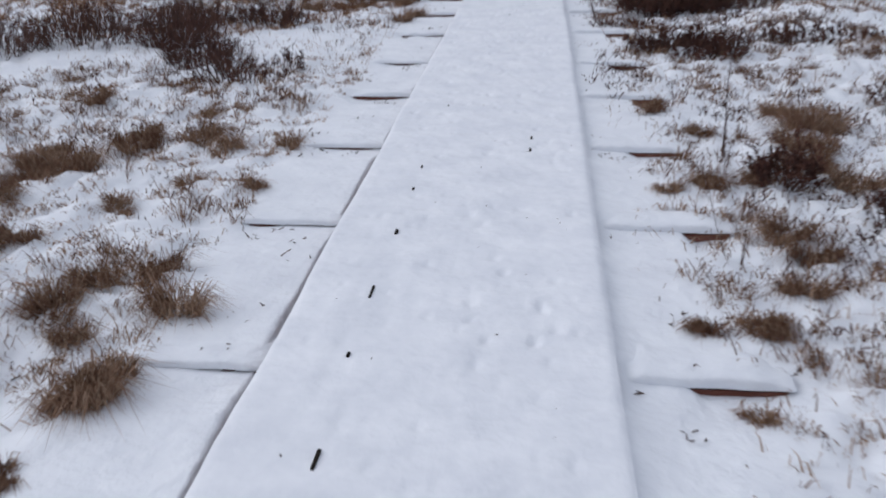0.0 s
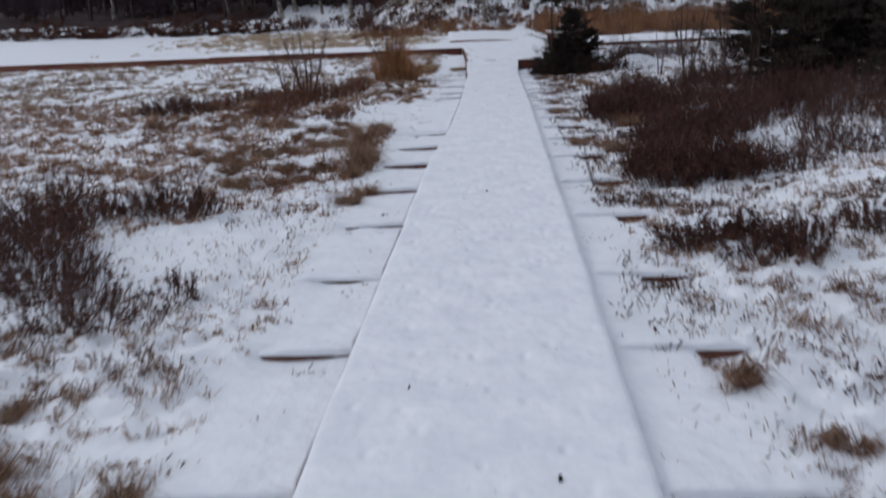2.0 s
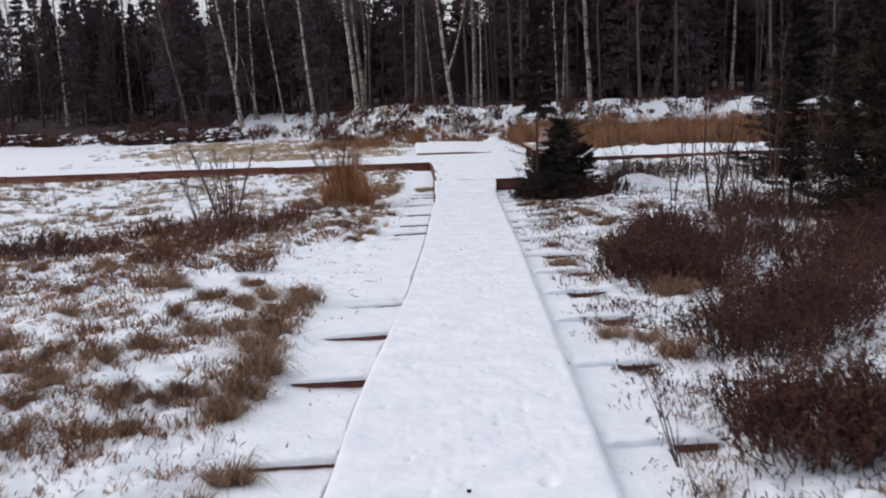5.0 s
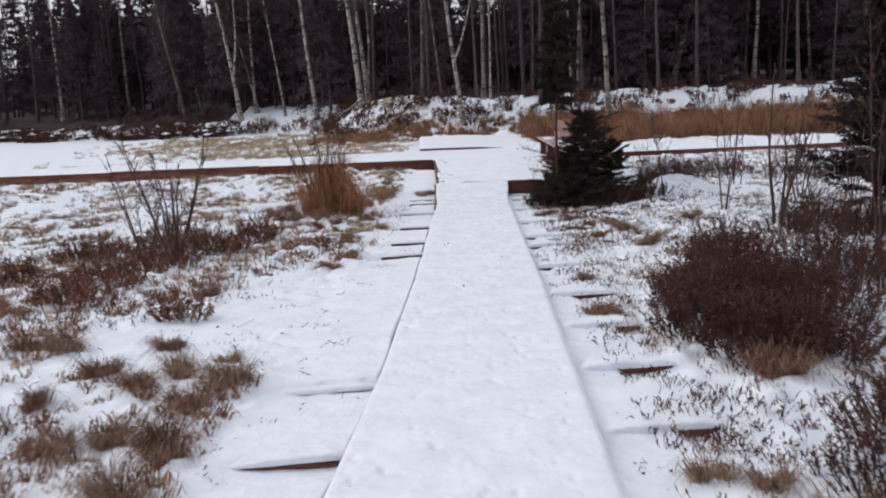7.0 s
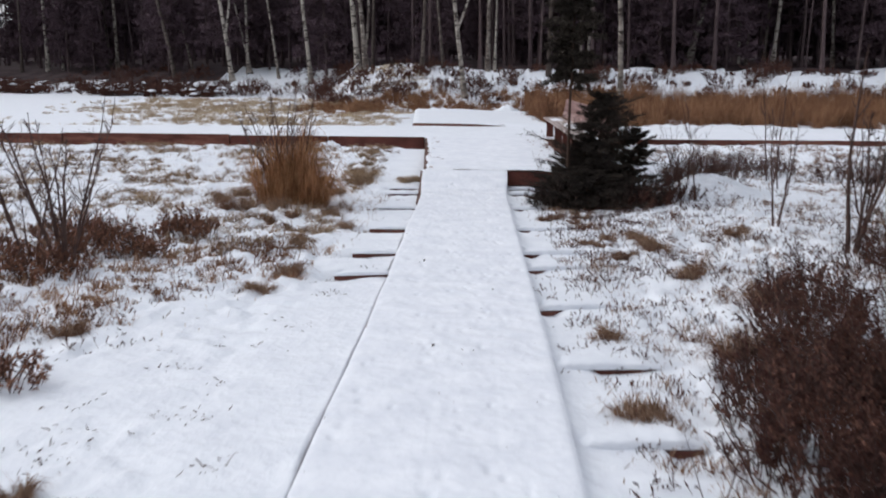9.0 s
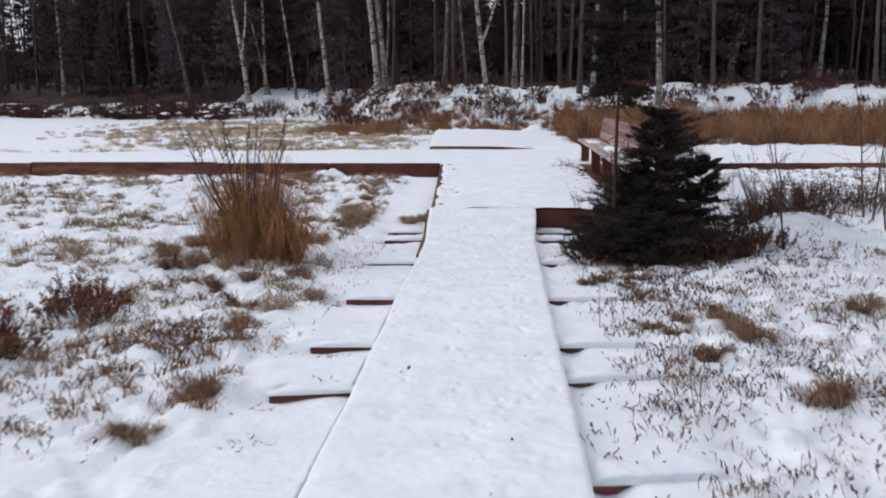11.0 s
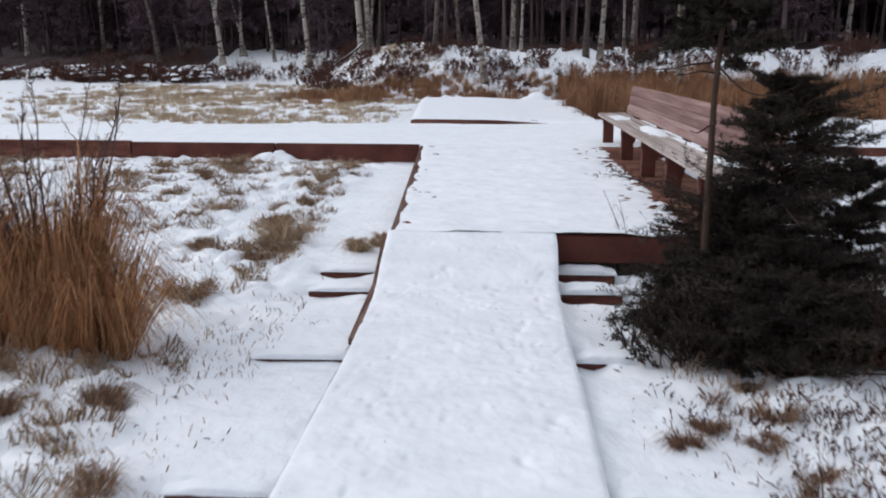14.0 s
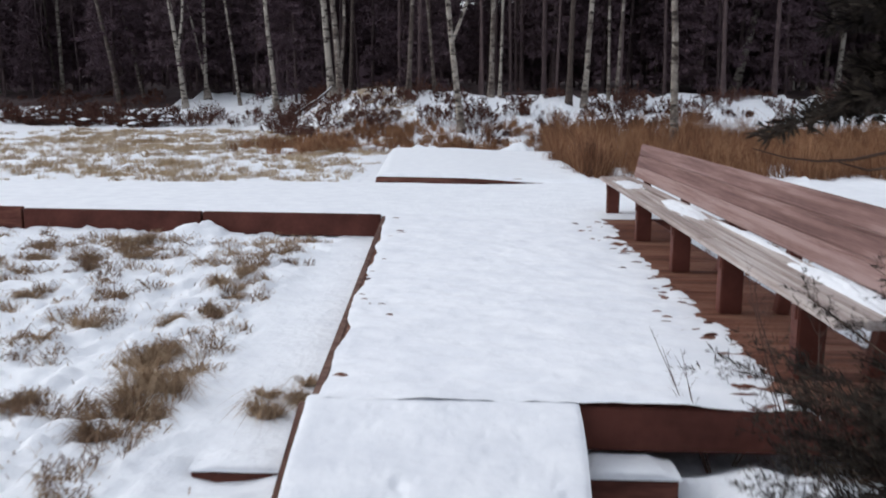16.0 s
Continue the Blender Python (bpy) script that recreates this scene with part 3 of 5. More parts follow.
snow_patch("snow_patch", bench, 0.27, 4.1, 0.13, 0.75, 0.03, SEAT_Z + 0.002, 3)
snow_patch("snow_patch", bench, 0.33, 0.75, 0.09, 0.65, 0.03, SEAT_Z + 0.002, 6)
snow_patch("snow_patch", bench, 0.36, 2.4, 0.04, 1.0, 0.016, SEAT_Z + 0.002, 12)
snow_patch("snow_patch", bench, 0.2, 6.4, 0.14, 0.5, 0.008, SEAT_Z + 0.002, 9)


# ---- plants: generators ----
def tubes(P, R, sides=3):
    """Tapered round stems along n lines of k points."""
    P, R = np.asarray(P, dtype=float), np.asarray(R, dtype=float)
    n, k, _ = P.shape
    d = np.gradient(P, axis=1)
    d /= np.linalg.norm(d, axis=2, keepdims=True) + 1e-9
    ref = np.where(np.abs(d[:, :1, 2:]) > 0.8, np.array([1.0, 0.1, 0]), np.array([0.0, 0.1, 1.0]))
    u = np.cross(d, np.broadcast_to(ref, d.shape))
    u /= np.linalg.norm(u, axis=2, keepdims=True) + 1e-9
    w = np.cross(d, u)
    a = np.arange(sides) * 2 * math.pi / sides
    V = P[:, :, None, :] + R[:, :, None, None] * (u[:, :, None, :] * np.cos(a)[:, None] + w[:, :, None, :] * np.sin(a)[:, None])
    i = np.arange(n * k * sides).reshape(n, k, sides)
    j = np.roll(i, -1, axis=2)
    F = np.stack([i[:, :-1], j[:, :-1], j[:, 1:], i[:, 1:]], -1).reshape(-1, 4)
    return V.reshape(-1, 3), F


def blades(root, height, width, lean, droop, rg):
    """Bent grass blades: three triangles each."""
    n = len(root)
    a = lean[:, 0]
    out = np.stack([np.cos(a), np.sin(a), np.zeros(n)], -1)
    side = np.stack([-np.sin(a), np.cos(a), np.zeros(n)], -1)
    turn = rg.uniform(0, math.pi, n)
    side = side * np.cos(turn)[:, None] + out * np.sin(turn)[:, None]
    up = np.array([0, 0, 1.0])
    l = lean[:, 1][:, None]
    h = height[:, None]
    mid = root + up * h * 0.72 + out * l * h * 0.45
    tip = root + up * h * (1 - droop[:, None]) + out * l * h * 1.0
    w = width[:, None] * side
    V = np.stack([root - w, root + w, mid - w * 0.7, mid + w * 0.7, tip], 1).reshape(-1, 3)
    b = (np.arange(n) * 5)[:, None]
    F = np.concatenate([b + np.array([[0, 1, 3]]), b + np.array([[0, 3, 2]]), b + np.array([[2, 3, 4]])])
    return V, F


def leaf_quads(base, direction, length, width, rg):
    """Narrow folded leaves: diamonds of two triangles."""
    n = len(base)
    d = direction / (np.linalg.norm(direction, axis=1, keepdims=True) + 1e-9)
    s = np.cross(d, rg.normal(size=(n, 3)))
    s /= np.linalg.norm(s, axis=1, keepdims=True) + 1e-9
    l, w = length[:, None], width[:, None]
    V = np.stack([base, base + d * l * 0.5 + s * w, base + d * l, base + d * l * 0.5 - s * w], 1).reshape(-1, 3)
    b = (np.arange(n) * 4)[:, None]
    return V, np.concatenate([b + np.array([[0, 1, 2]]), b + np.array([[0, 2, 3]])])


def merge(*pieces):
    V, F, k = [], [], 0
    for v, f in pieces:
        if len(v):
            V.append(v)
            F.append(f + k)
            k += len(v)
    return np.concatenate(V), F


def tuft_blades(cx, cy, r, h, n, rg, spread=0.7, width=0.0022, wind=(0.0, 0.0), droop=(0.35, 1.15)):
    """Roots and lean for the drooping blades of one tussock, gathered in a few bunches."""
    a, q = rg.uniform(0, 2 * math.pi, n), np.sqrt(rg.uniform(0, 1, n)) * r
    m = 5
    ba, bq = rg.uniform(0, 2 * math.pi, m), np.sqrt(rg.uniform(0, 1, m)) * r * 0.9
    bh, bl = rg.uniform(0.55, 1.25, m), rg.uniform(0, 2 * math.pi, m)
    k = rg.integers(0, m, n)
    x, y = cx + np.cos(ba)[k] * bq[k] + np.cos(a) * q * 0.5, cy + np.sin(ba)[k] * bq[k] + np.sin(a) * q * 0.5
    root = np.stack([x, y, ground_z(x, y) - 0.012], -1)
    lean_a = np.arctan2(y - cy, x - cx) + rg.normal(0, 1.0, n)
    lx, ly = np.cos(lean_a) + wind[0] + 0.5 * np.cos(bl)[k], np.sin(lean_a) + wind[1] + 0.5 * np.sin(bl)[k]
    lean = np.stack([np.arctan2(ly, lx), spread * rg.uniform(0.3, 1.6, n)], -1)
    height = h * rg.uniform(0.4, 1.1, n) * bh[k] * (1.1 - 0.4 * q / r)
    return root, height, np.full(n, width) * rg.uniform(0.6, 1.3, n), lean, rg.uniform(*droop, n)


def tussocks(name, spots, mat, seed, label, per=60, spread=0.8, width=0.0024, wind=(0.1, -0.1)):
    """Many tufts as one growth."""
    rg = np.random.default_rng(seed)
    parts = [tuft_blades(x, y, r, h, max(8, int(per * (r / 0.1) ** 1.2)), rg, spread, width, wind) for x, y, r, h in spots]
    root, height, w, lean, droop = (np.concatenate([p[i] for p in parts]) for i in range(5))
    V, F = blades(root, height, w, lean, droop, rg)
    ob = new(name, mesh_np(name, V, F, mat))
    return tagged(ob, label, "grass", kind="stuff")


def single_tussock(name, x, y, r, h, n, mat, seed, label, spread=0.9, width=0.0025, wind=(0, 0), category="grass tussock", droop=(0.35, 1.15)):
    rg = np.random.default_rng(seed)
    V, F = blades(*tuft_blades(x, y, r, h, n, rg, spread, width, wind, droop), rg)
    return tagged(new(name, mesh_np(name, V, F, mat)), label, category)


def sprigs(name, xy, h, seed, label, leaves=9, leaf=0.017, lean=0.6, wide=0.0030):
    """Low twiggy heath: thin stems with upright folded leaves."""
    rg = np.random.default_rng(seed)
    xy = xy[fractal(xy[:, 0], xy[:, 1], 0.35, seed, 3) + rg.normal(0, 0.2, len(xy)) > -0.02]
    xy = np.concatenate([xy, xy + rg.normal(0, 0.025, xy.shape)])
    n = len(xy)
    root = np.stack([xy[:, 0], xy[:, 1], ground_z(xy[:, 0], xy[:, 1]) - 0.01], -1)
    hh = h * rg.uniform(0.5, 1.2, n)
    d = np.stack([rg.normal(0, lean, n), rg.normal(0, lean, n), np.ones(n)], -1)
    d /= np.linalg.norm(d, axis=1, keepdims=True)
    kink = np.stack([rg.normal(0, 0.12, n), rg.normal(0, 0.12, n), np.zeros(n)], -1) * hh[:, None]
    P = np.stack([root, root + d * hh[:, None] * 0.5 + kink, root + d * hh[:, None]], 1)
    R = np.array([0.0016, 0.0013, 0.0007])[None, :] * rg.uniform(0.8, 1.4, n)[:, None]
    stems = tubes(P, R)
    k = rg.integers(0, n, n * leaves)
    t = rg.uniform(0.45, 1.0, n * leaves)[:, None]
    at = np.where(t < 0.5, P[k, 0] + (P[k, 1] - P[k, 0]) * t * 2, P[k, 1] + (P[k, 2] - P[k, 1]) * (t * 2 - 1))
    dirs = d[k] * 1.0 + rg.normal(0, 0.45, (n * leaves, 3)) + np.array([0, 0, 0.5])
    lv = leaf_quads(at, dirs, leaf * rg.uniform(0.6, 1.3, n * leaves), wide * rg.uniform(0.7, 1.3, n * leaves), rg)
    ob = empty(name)
    tagged(child("stem_growth", mesh_np("stem_growth", stems[0], stems[1], twig_bark), ob), kind="stuff")
    tagged(child("leaf_growth", mesh_np("leaf_growth", lv[0], lv[1], shrub_leaf), ob, "small dark brown leaves"), kind="stuff")
    return tagged(ob, label, "heath", kind="stuff")


def patch_points(cx, cy, rx, ry, n, rg, turn=0.0, ragged=0.35):
    a, q = rg.uniform(0, 2 * math.pi, n), np.sqrt(rg.uniform(0, 1, n))
    q = q * (1 + ragged * value_noise(np.cos(a) * 3 + cx, np.sin(a) * 3 + cy, 3))
    x, y = np.cos(a) * q * rx, np.sin(a) * q * ry
    c, s = math.cos(turn), math.sin(turn)
    return np.stack([cx + c * x - s * y, cy + s * x + c * y], -1)


def bog_shrub(x, y, rx, ry, h, stems, seed, label, leaf_mat=None, leafy=1.0, lean=0.5, name="bog_shrub", coarse=1.0, caps=0):
    """A dense low bush: many forked twigs and small dead leaves."""
    rg = np.random.default_rng(seed)
    p = patch_points(0, 0, rx, ry, stems, rg)
    gz = ground_z(p[:, 0] + x, p[:, 1] + y)
    g0 = float(ground_z(x, y))
    root = np.stack([p[:, 0] * 0.75, p[:, 1] * 0.75, gz - g0 - 0.01], -1)
    edge = np.clip(np.hypot(p[:, 0] / rx, p[:, 1] / ry), 0, 1)
    hh = h * rg.uniform(0.55, 1.15, stems) * (1 - 0.45 * edge ** 2)
    d = np.stack([p[:, 0] / rx * lean + rg.normal(0, 0.25, stems), p[:, 1] / ry * lean + rg.normal(0, 0.25, stems), np.ones(stems)], -1)
    d /= np.linalg.norm(d, axis=1, keepdims=True)
    bend = rg.normal(0, 0.10, (stems, 3)) * hh[:, None]
    pts = [root, root + d * hh[:, None] * 0.33 + bend * 0.6, root + d * hh[:, None] * 0.68 + bend, root + d * hh[:, None] * 1.0 + bend * 0.4]
    P = np.stack(pts, 1)
    R = coarse ** 0.5 * np.array([0.0045, 0.0035, 0.0024, 0.001])[None, :] * rg.uniform(0.6, 1.3, stems)[:, None]
    main = tubes(P, R)
    m = stems * 5
    k = rg.integers(0, stems, m)
    t = rg.uniform(0.25, 0.95, m)
    seg = np.minimum((t * 3).astype(int), 2)
    f = (t * 3 - seg)[:, None]
    s0 = P[k, seg] + (P[k, seg + 1] - P[k, seg]) * f
    dd = d[k] + rg.normal(0, 0.6, (m, 3))
    dd /= np.linalg.norm(dd, axis=1, keepdims=True)
    ln = (hh[k] * rg.uniform(0.12, 0.35, m))[:, None]
    P2 = np.stack([s0, s0 + dd * ln * 0.55 + rg.normal(0, 0.02, (m, 3)) * ln, s0 + dd * ln + np.array([0, 0, 0.25]) * ln], 1)
    side = tubes(P2, np.array([0.0018, 0.0014, 0.0007])[None, :] * np.ones((m, 1)))
    ob = empty(name, (x, y, g0))
    V, F = merge(main, side)
    tagged(child("twig_growth", mesh_np("twig_growth", V, F, twig_bark), ob), kind="stuff")
    nl = int(m * 11 * leafy)
    if nl:
        k2 = rg.integers(0, m, nl)
        t2 = rg.uniform(0.1, 1, nl)[:, None]
        at = P2[k2, 0] + (P2[k2, 2] - P2[k2, 0]) * t2
        lv = leaf_quads(at, dd[k2] + rg.normal(0, 0.7, (nl, 3)), coarse * rg.uniform(0.014, 0.036, nl), coarse * rg.uniform(0.0026, 0.0055, nl), rg)
        tagged(child("leaf_growth", mesh_np("leaf_growth", lv[0], lv[1], leaf_mat or shrub_leaf), ob, "withered dark brown leaves"), kind="stuff")
    for c in range(caps):
        a, r = np.meshgrid(np.linspace(0, 2 * math.pi, 15), np.linspace(0, 1, 5))
        cx, cy, cr = rg.uniform(-0.8, 0.8) * rx, rg.uniform(-0.7, 0.3) * ry, rg.uniform(0.06, 0.24)
        q = r * cr * (1 + 0.3 * value_noise(np.cos(a) * 2 + c, np.sin(a) * 2 + seed, seed))
        top = h * (0.85 - 0.35 * math.hypot(cx / rx, cy / ry)) * rg.uniform(0.5, 1.0)
        child("snow_cap", grid_mesh("snow_cap", cx + q * np.cos(a) * 1.5, cy + q * np.sin(a), top + 0.06 * np.sqrt(1 - r * r) * (1 + 0.5 * value_noise(q * np.cos(a) * 9, q * np.sin(a) * 9, seed)) - 0.07 * r, snow), ob, "cushion of snow")
    return tagged(ob, label, "shrub")


def sapling(x, y, stems, h, seed, label, spread=0.25, thick=0.012, twigs=10, name="bare_sapling", lean=(0.0, 0.0), sink=0.03):
    """Bare thin stems with side twigs."""
    rg = np.random.default_rng(seed)
    g0 = float(ground_z(x, y))
    a = rg.uniform(0, 2 * math.pi, stems)
    hh = h * rg.uniform(0.6, 1.05, stems)
    hh[0] = h
    k = 7
    t = np.linspace(0, 1, k)[None, :, None]
    root = np.stack([np.cos(a) * 0.05, np.sin(a) * 0.05, np.full(stems, -sink)], -1)[:, None, :]
    out = np.stack([np.cos(a) * spread + lean[0], np.sin(a) * spread + lean[1], np.ones(stems)], -1)[:, None, :] * hh[:, None, None]
    wob = np.cumsum(rg.normal(0, 0.018, (stems, k, 3)), axis=1) * hh[:, None, None] * np.array([1, 1, 0])
    P = root + out * t + wob * t
    R = thick * (1 - 0.82 * t[..., 0]) * rg.uniform(0.6, 1.1, stems)[:, None]
    pieces = [tubes(P, R, 5)]
    m = stems * twigs
    kk = rg.integers(0, stems, m)
    tt = rg.uniform(0.25, 0.97, m)
    seg = np.minimum((tt * (k - 1)).astype(int), k - 2)
    f = (tt * (k - 1) - seg)[:, None]
    s0 = P[kk, seg] + (P[kk, seg + 1] - P[kk, seg]) * f
    b = rg.uniform(0, 2 * math.pi, m)
    dd = np.stack([np.cos(b), np.sin(b), rg.uniform(0.6, 1.8, m)], -1)
    dd /= np.linalg.norm(dd, axis=1, keepdims=True)
    ln = (hh[kk] * rg.uniform(0.10, 0.30, m) * (1.1 - tt))[:, None]
    P2 = np.stack([s0, s0 + dd * ln * 0.5, s0 + dd * ln + np.array([0, 0, 0.2]) * ln], 1)
    pieces.append(tubes(P2, thick * np.array([0.28, 0.2, 0.08])[None, :] * np.ones((m, 1))))
    n3 = m * 2
    k3 = rg.integers(0, m, n3)
    s3 = P2[k3, 0] + (P2[k3, 2] - P2[k3, 0]) * rg.uniform(0.3, 0.9, n3)[:, None]
    d3 = dd[k3] + rg.normal(0, 0.5, (n3, 3))
    l3 = ln[k3] * rg.uniform(0.25, 0.6, n3)[:, None]
    pieces.append(tubes(np.stack([s3, s3 + d3 * l3 * 0.5, s3 + d3 * l3], 1), thick * np.array([0.14, 0.1, 0.05])[None, :] * np.ones((n3, 1))))
    ob = empty(name, (x, y, g0))
    for i in range(stems):
        child("stem", mesh_np("stem", *tubes(P[i:i + 1], R[i:i + 1], 5), twig_bark, True), ob)
    V, F = merge(*pieces[1:])
    tagged(child("twig_growth", mesh_np("twig_growth", V, F, twig_bark), ob), kind="stuff")
    return tagged(ob, label, "sapling")


def conifer(name, h, r, seed, whorls, per, twig_n, needle, mat, bark, bottom=0.08, trunk_r=None, needle_n=10, droop=0.15, loc=(0, 0, 0), label="", lean=(0, 0), power=0.8, category="tree", width=0.18, ragged=0.0):
    """A spruce or pine: tapered trunk, whorls of branches, twigs thick with needles."""
    rg = np.random.default_rng(seed)
    trunk_r = trunk_r or h * 0.013
    k = 10
    t = np.linspace(0, 1, k)
    wob = np.cumsum(rg.normal(0, 0.006 * h, (k, 2)), axis=0) * t[:, None]
    line = np.stack([wob[:, 0] + lean[0] * h * t, wob[:, 1] + lean[1] * h * t, t * h - 0.05], -1)
    trunk = tubes(line[None], (trunk_r * (1 - 0.9 * t))[None], 7)

    def on_trunk(q):
        return np.stack([np.interp(q, t, line[:, i]) for i in range(3)], -1)

    nb = whorls * per
    q = np.repeat(np.linspace(bottom, 0.97, whorls), per) + rg.normal(0, 0.012, nb)
    q = np.clip(q, 0.02, 0.985)
    a = rg.uniform(0, 2 * math.pi, nb)
    rel = np.clip((1 - q) / (1 - bottom), 0, 1)
    ln = r * rel ** power * rg.uniform(0.45, 1.2, nb) + 0.03 * r
    ln = ln * np.clip(1 + ragged * 1.6 * value_noise(np.cos(a) * 1.7 + seed, np.sin(a) * 1.7 + q * 4, seed) + ragged * rg.normal(0, 0.35, nb), 0.15, 1.7)
    up = rg.uniform(-0.1, 0.25, nb) + 0.35 * (1 - rel) + ragged * rg.normal(0.15, 0.4, nb)
    d = np.stack([np.cos(a), np.sin(a), up], -1)
    s = np.linspace(0, 1, 5)[None, :, None]
    P = on_trunk(q)[:, None, :] + d[:, None, :] * ln[:, None, None] * s - np.array([0, 0, 1.0]) * droop * ln[:, None, None] * s ** 2 * (1 - 0.5 * s)
    R = (ln * 0.012 + 0.0012)[:, None] * (1 - 0.85 * s[..., 0])
    branch = tubes(P, R)
    m = nb * twig_n
    kb = np.repeat(np.arange(nb), twig_n)
    tb = rg.uniform(0.15, 1.0, m)
    seg = np.minimum((tb * 4).astype(int), 3)
    f = (tb * 4 - seg)[:, None]
    s0 = P[kb, seg] + (P[kb, seg + 1] - P[kb, seg]) * f
    side = np.stack([-np.sin(a[kb]), np.cos(a[kb]), np.zeros(m)], -1) * np.where(rg.random(m) < 0.5, -1, 1)[:, None]
    td = d[kb] * 0.8 + side * rg.uniform(0.3, 1.0, m)[:, None] + rg.normal(0, 0.18, (m, 3))
    td /= np.linalg.norm(td, axis=1, keepdims=True)
    tl = ln[kb] * rg.uniform(0.14, 0.34, m) * (1.15 - 0.6 * tb) + 0.02 * r
    e = m * needle_n
    ke = np.repeat(np.arange(m), needle_n)
    te = rg.uniform(0, 1, e)[:, None]
    base = s0[ke] + td[ke] * tl[ke][:, None] * te
    nd = td[ke] * 0.9 + rg.normal(0, 0.75, (e, 3))
    lv = leaf_quads(base, nd, needle * rg.uniform(0.6, 1.3, e), needle * width * rg.uniform(0.6, 1.2, e), rg)
    ob = empty(name, loc)
    V, F = merge(trunk, branch)
    child("trunk", mesh_np("trunk", V, F, bark, True), ob)
    child("crown", mesh_np("crown", *lv, mat), ob, "dark green needles")
    return tagged(ob, label, category)


def birch_tree(h, r, seed, lean, fork=None, bark=None, bend=0.0, limbs=26, low=0.32):
    """A slender birch: pale bent trunk, thin rising limbs, fine hanging twigs."""
    rg = np.random.default_rng(seed)
    k = 14
    t = np.linspace(0, 1, k)
    wob = np.cumsum(rg.normal(0, 0.004, (k, 2)), axis=0) * h * t[:, None]
    line = np.stack([wob[:, 0] + lean * h * t + bend * h * np.sin(t * math.pi), wob[:, 1], t * h - 0.25], -1)
    flare = 1 + 0.6 * np.exp(-t * h / 0.35)
    pieces = [tubes(line[None], (r * flare * (1 - 0.88 * t))[None], 8)]
    if fork:
        f0, dx, fh = fork
        b0 = np.array([np.interp(f0, t, line[:, i]) for i in range(3)])
        s = np.linspace(0, 1, 8)
        fl = np.stack([b0[0] + dx * fh * s + 0.02 * fh * np.sin(s * 5), b0[1] + 0 * s, b0[2] + fh * s], -1)
        pieces.append(tubes(fl[None], (r * 0.62 * (1 - 0.85 * s))[None], 7))
    tl = rg.uniform(low, 0.98, limbs)
    a = rg.uniform(0, 2 * math.pi, limbs)
    s0 = np.stack([np.interp(tl, t, line[:, i]) for i in range(3)], -1)
    d = np.stack([np.cos(a), np.sin(a), rg.uniform(0.8, 2.2, limbs)], -1)
    d /= np.linalg.norm(d, axis=1, keepdims=True)
    ln = h * rg.uniform(0.08, 0.2, limbs) * (1.2 - tl)
    s = np.linspace(0, 1, 5)[None, :, None]
    P = s0[:, None] + d[:, None] * ln[:, None, None] * s + np.array([0, 0, -0.12]) * ln[:, None, None] * s ** 2
    limb = tubes(P, (r * 0.28 * (1.25 - tl))[:, None] * (1 - 0.85 * s[..., 0]), 4)
    m = limbs * 14
    kk = rg.integers(0, limbs, m)
    q = rg.uniform(0.2, 1, m)[:, None]
    p0 = P[kk, 0] + (P[kk, 4] - P[kk, 0]) * q
    dd = d[kk] * 0.5 + rg.normal(0, 0.5, (m, 3))
    tw = ln[kk][:, None] * rg.uniform(0.25, 0.6, m)[:, None]
    P2 = np.stack([p0, p0 + dd * tw * 0.5, p0 + dd * tw + np.array([0, 0, -0.3]) * tw], 1)
    twig = tubes(P2, np.array([0.009, 0.006, 0.003])[None, :] * np.ones((m, 1)))
    ob = empty("birch_tree")
    V, F = merge(*pieces)
    child("trunk", mesh_np("trunk", V, F, bark or birch_bark, True), ob)
    V, F = merge(limb, twig)
    child("crown", mesh_np("crown", V, F, forest_bark), ob, "bare brown twigs")
    return ob


# ---- the wood on the bank ----
def stand(ob, x, y, turn=0.0, sink=0.0):
    ob.matrix_basis = pose(x, y, float(ground_z(x, y)) - sink, 0, 0, turn)
    return ob


# front birches: x at one metre up, y, trunk radius, lean, bend, fork
BIRCHES_FIRST = [
    (-2.94, 57.0, 0.13, 0.037, 0, None), (-1.77, 57.0, 0.09, -0.102, 0, None), (-0.74, 51.0, 0.14, -0.121, 0.0, (0.17, 0.3, 4.5)), (0.32, 57.0, 0.15, -0.007, 0.006, None), (0.67, 58.0, 0.08, 0.009, 0, None),
    (3.15, 55.0, 0.14, 0.005, 0, None), (3.68, 55.0, 0.15, 0.06, -0.006, None), (4.89, 57.0, 0.08, -0.02, 0, None), (5.14, 57.0, 0.09, 0.046, 0, None), (8.94, 69.0, 0.15, 0.015, 0, None),
    (9.38, 69.0, 0.15, 0.03, 0, None), (5.36, 47.0, 0.16, -0.01, -0.01, None), (10.57, 66.5, 0.17, 0.058, 0, None), (12.39, 68.0, 0.15, 0.024, 0, None),
]
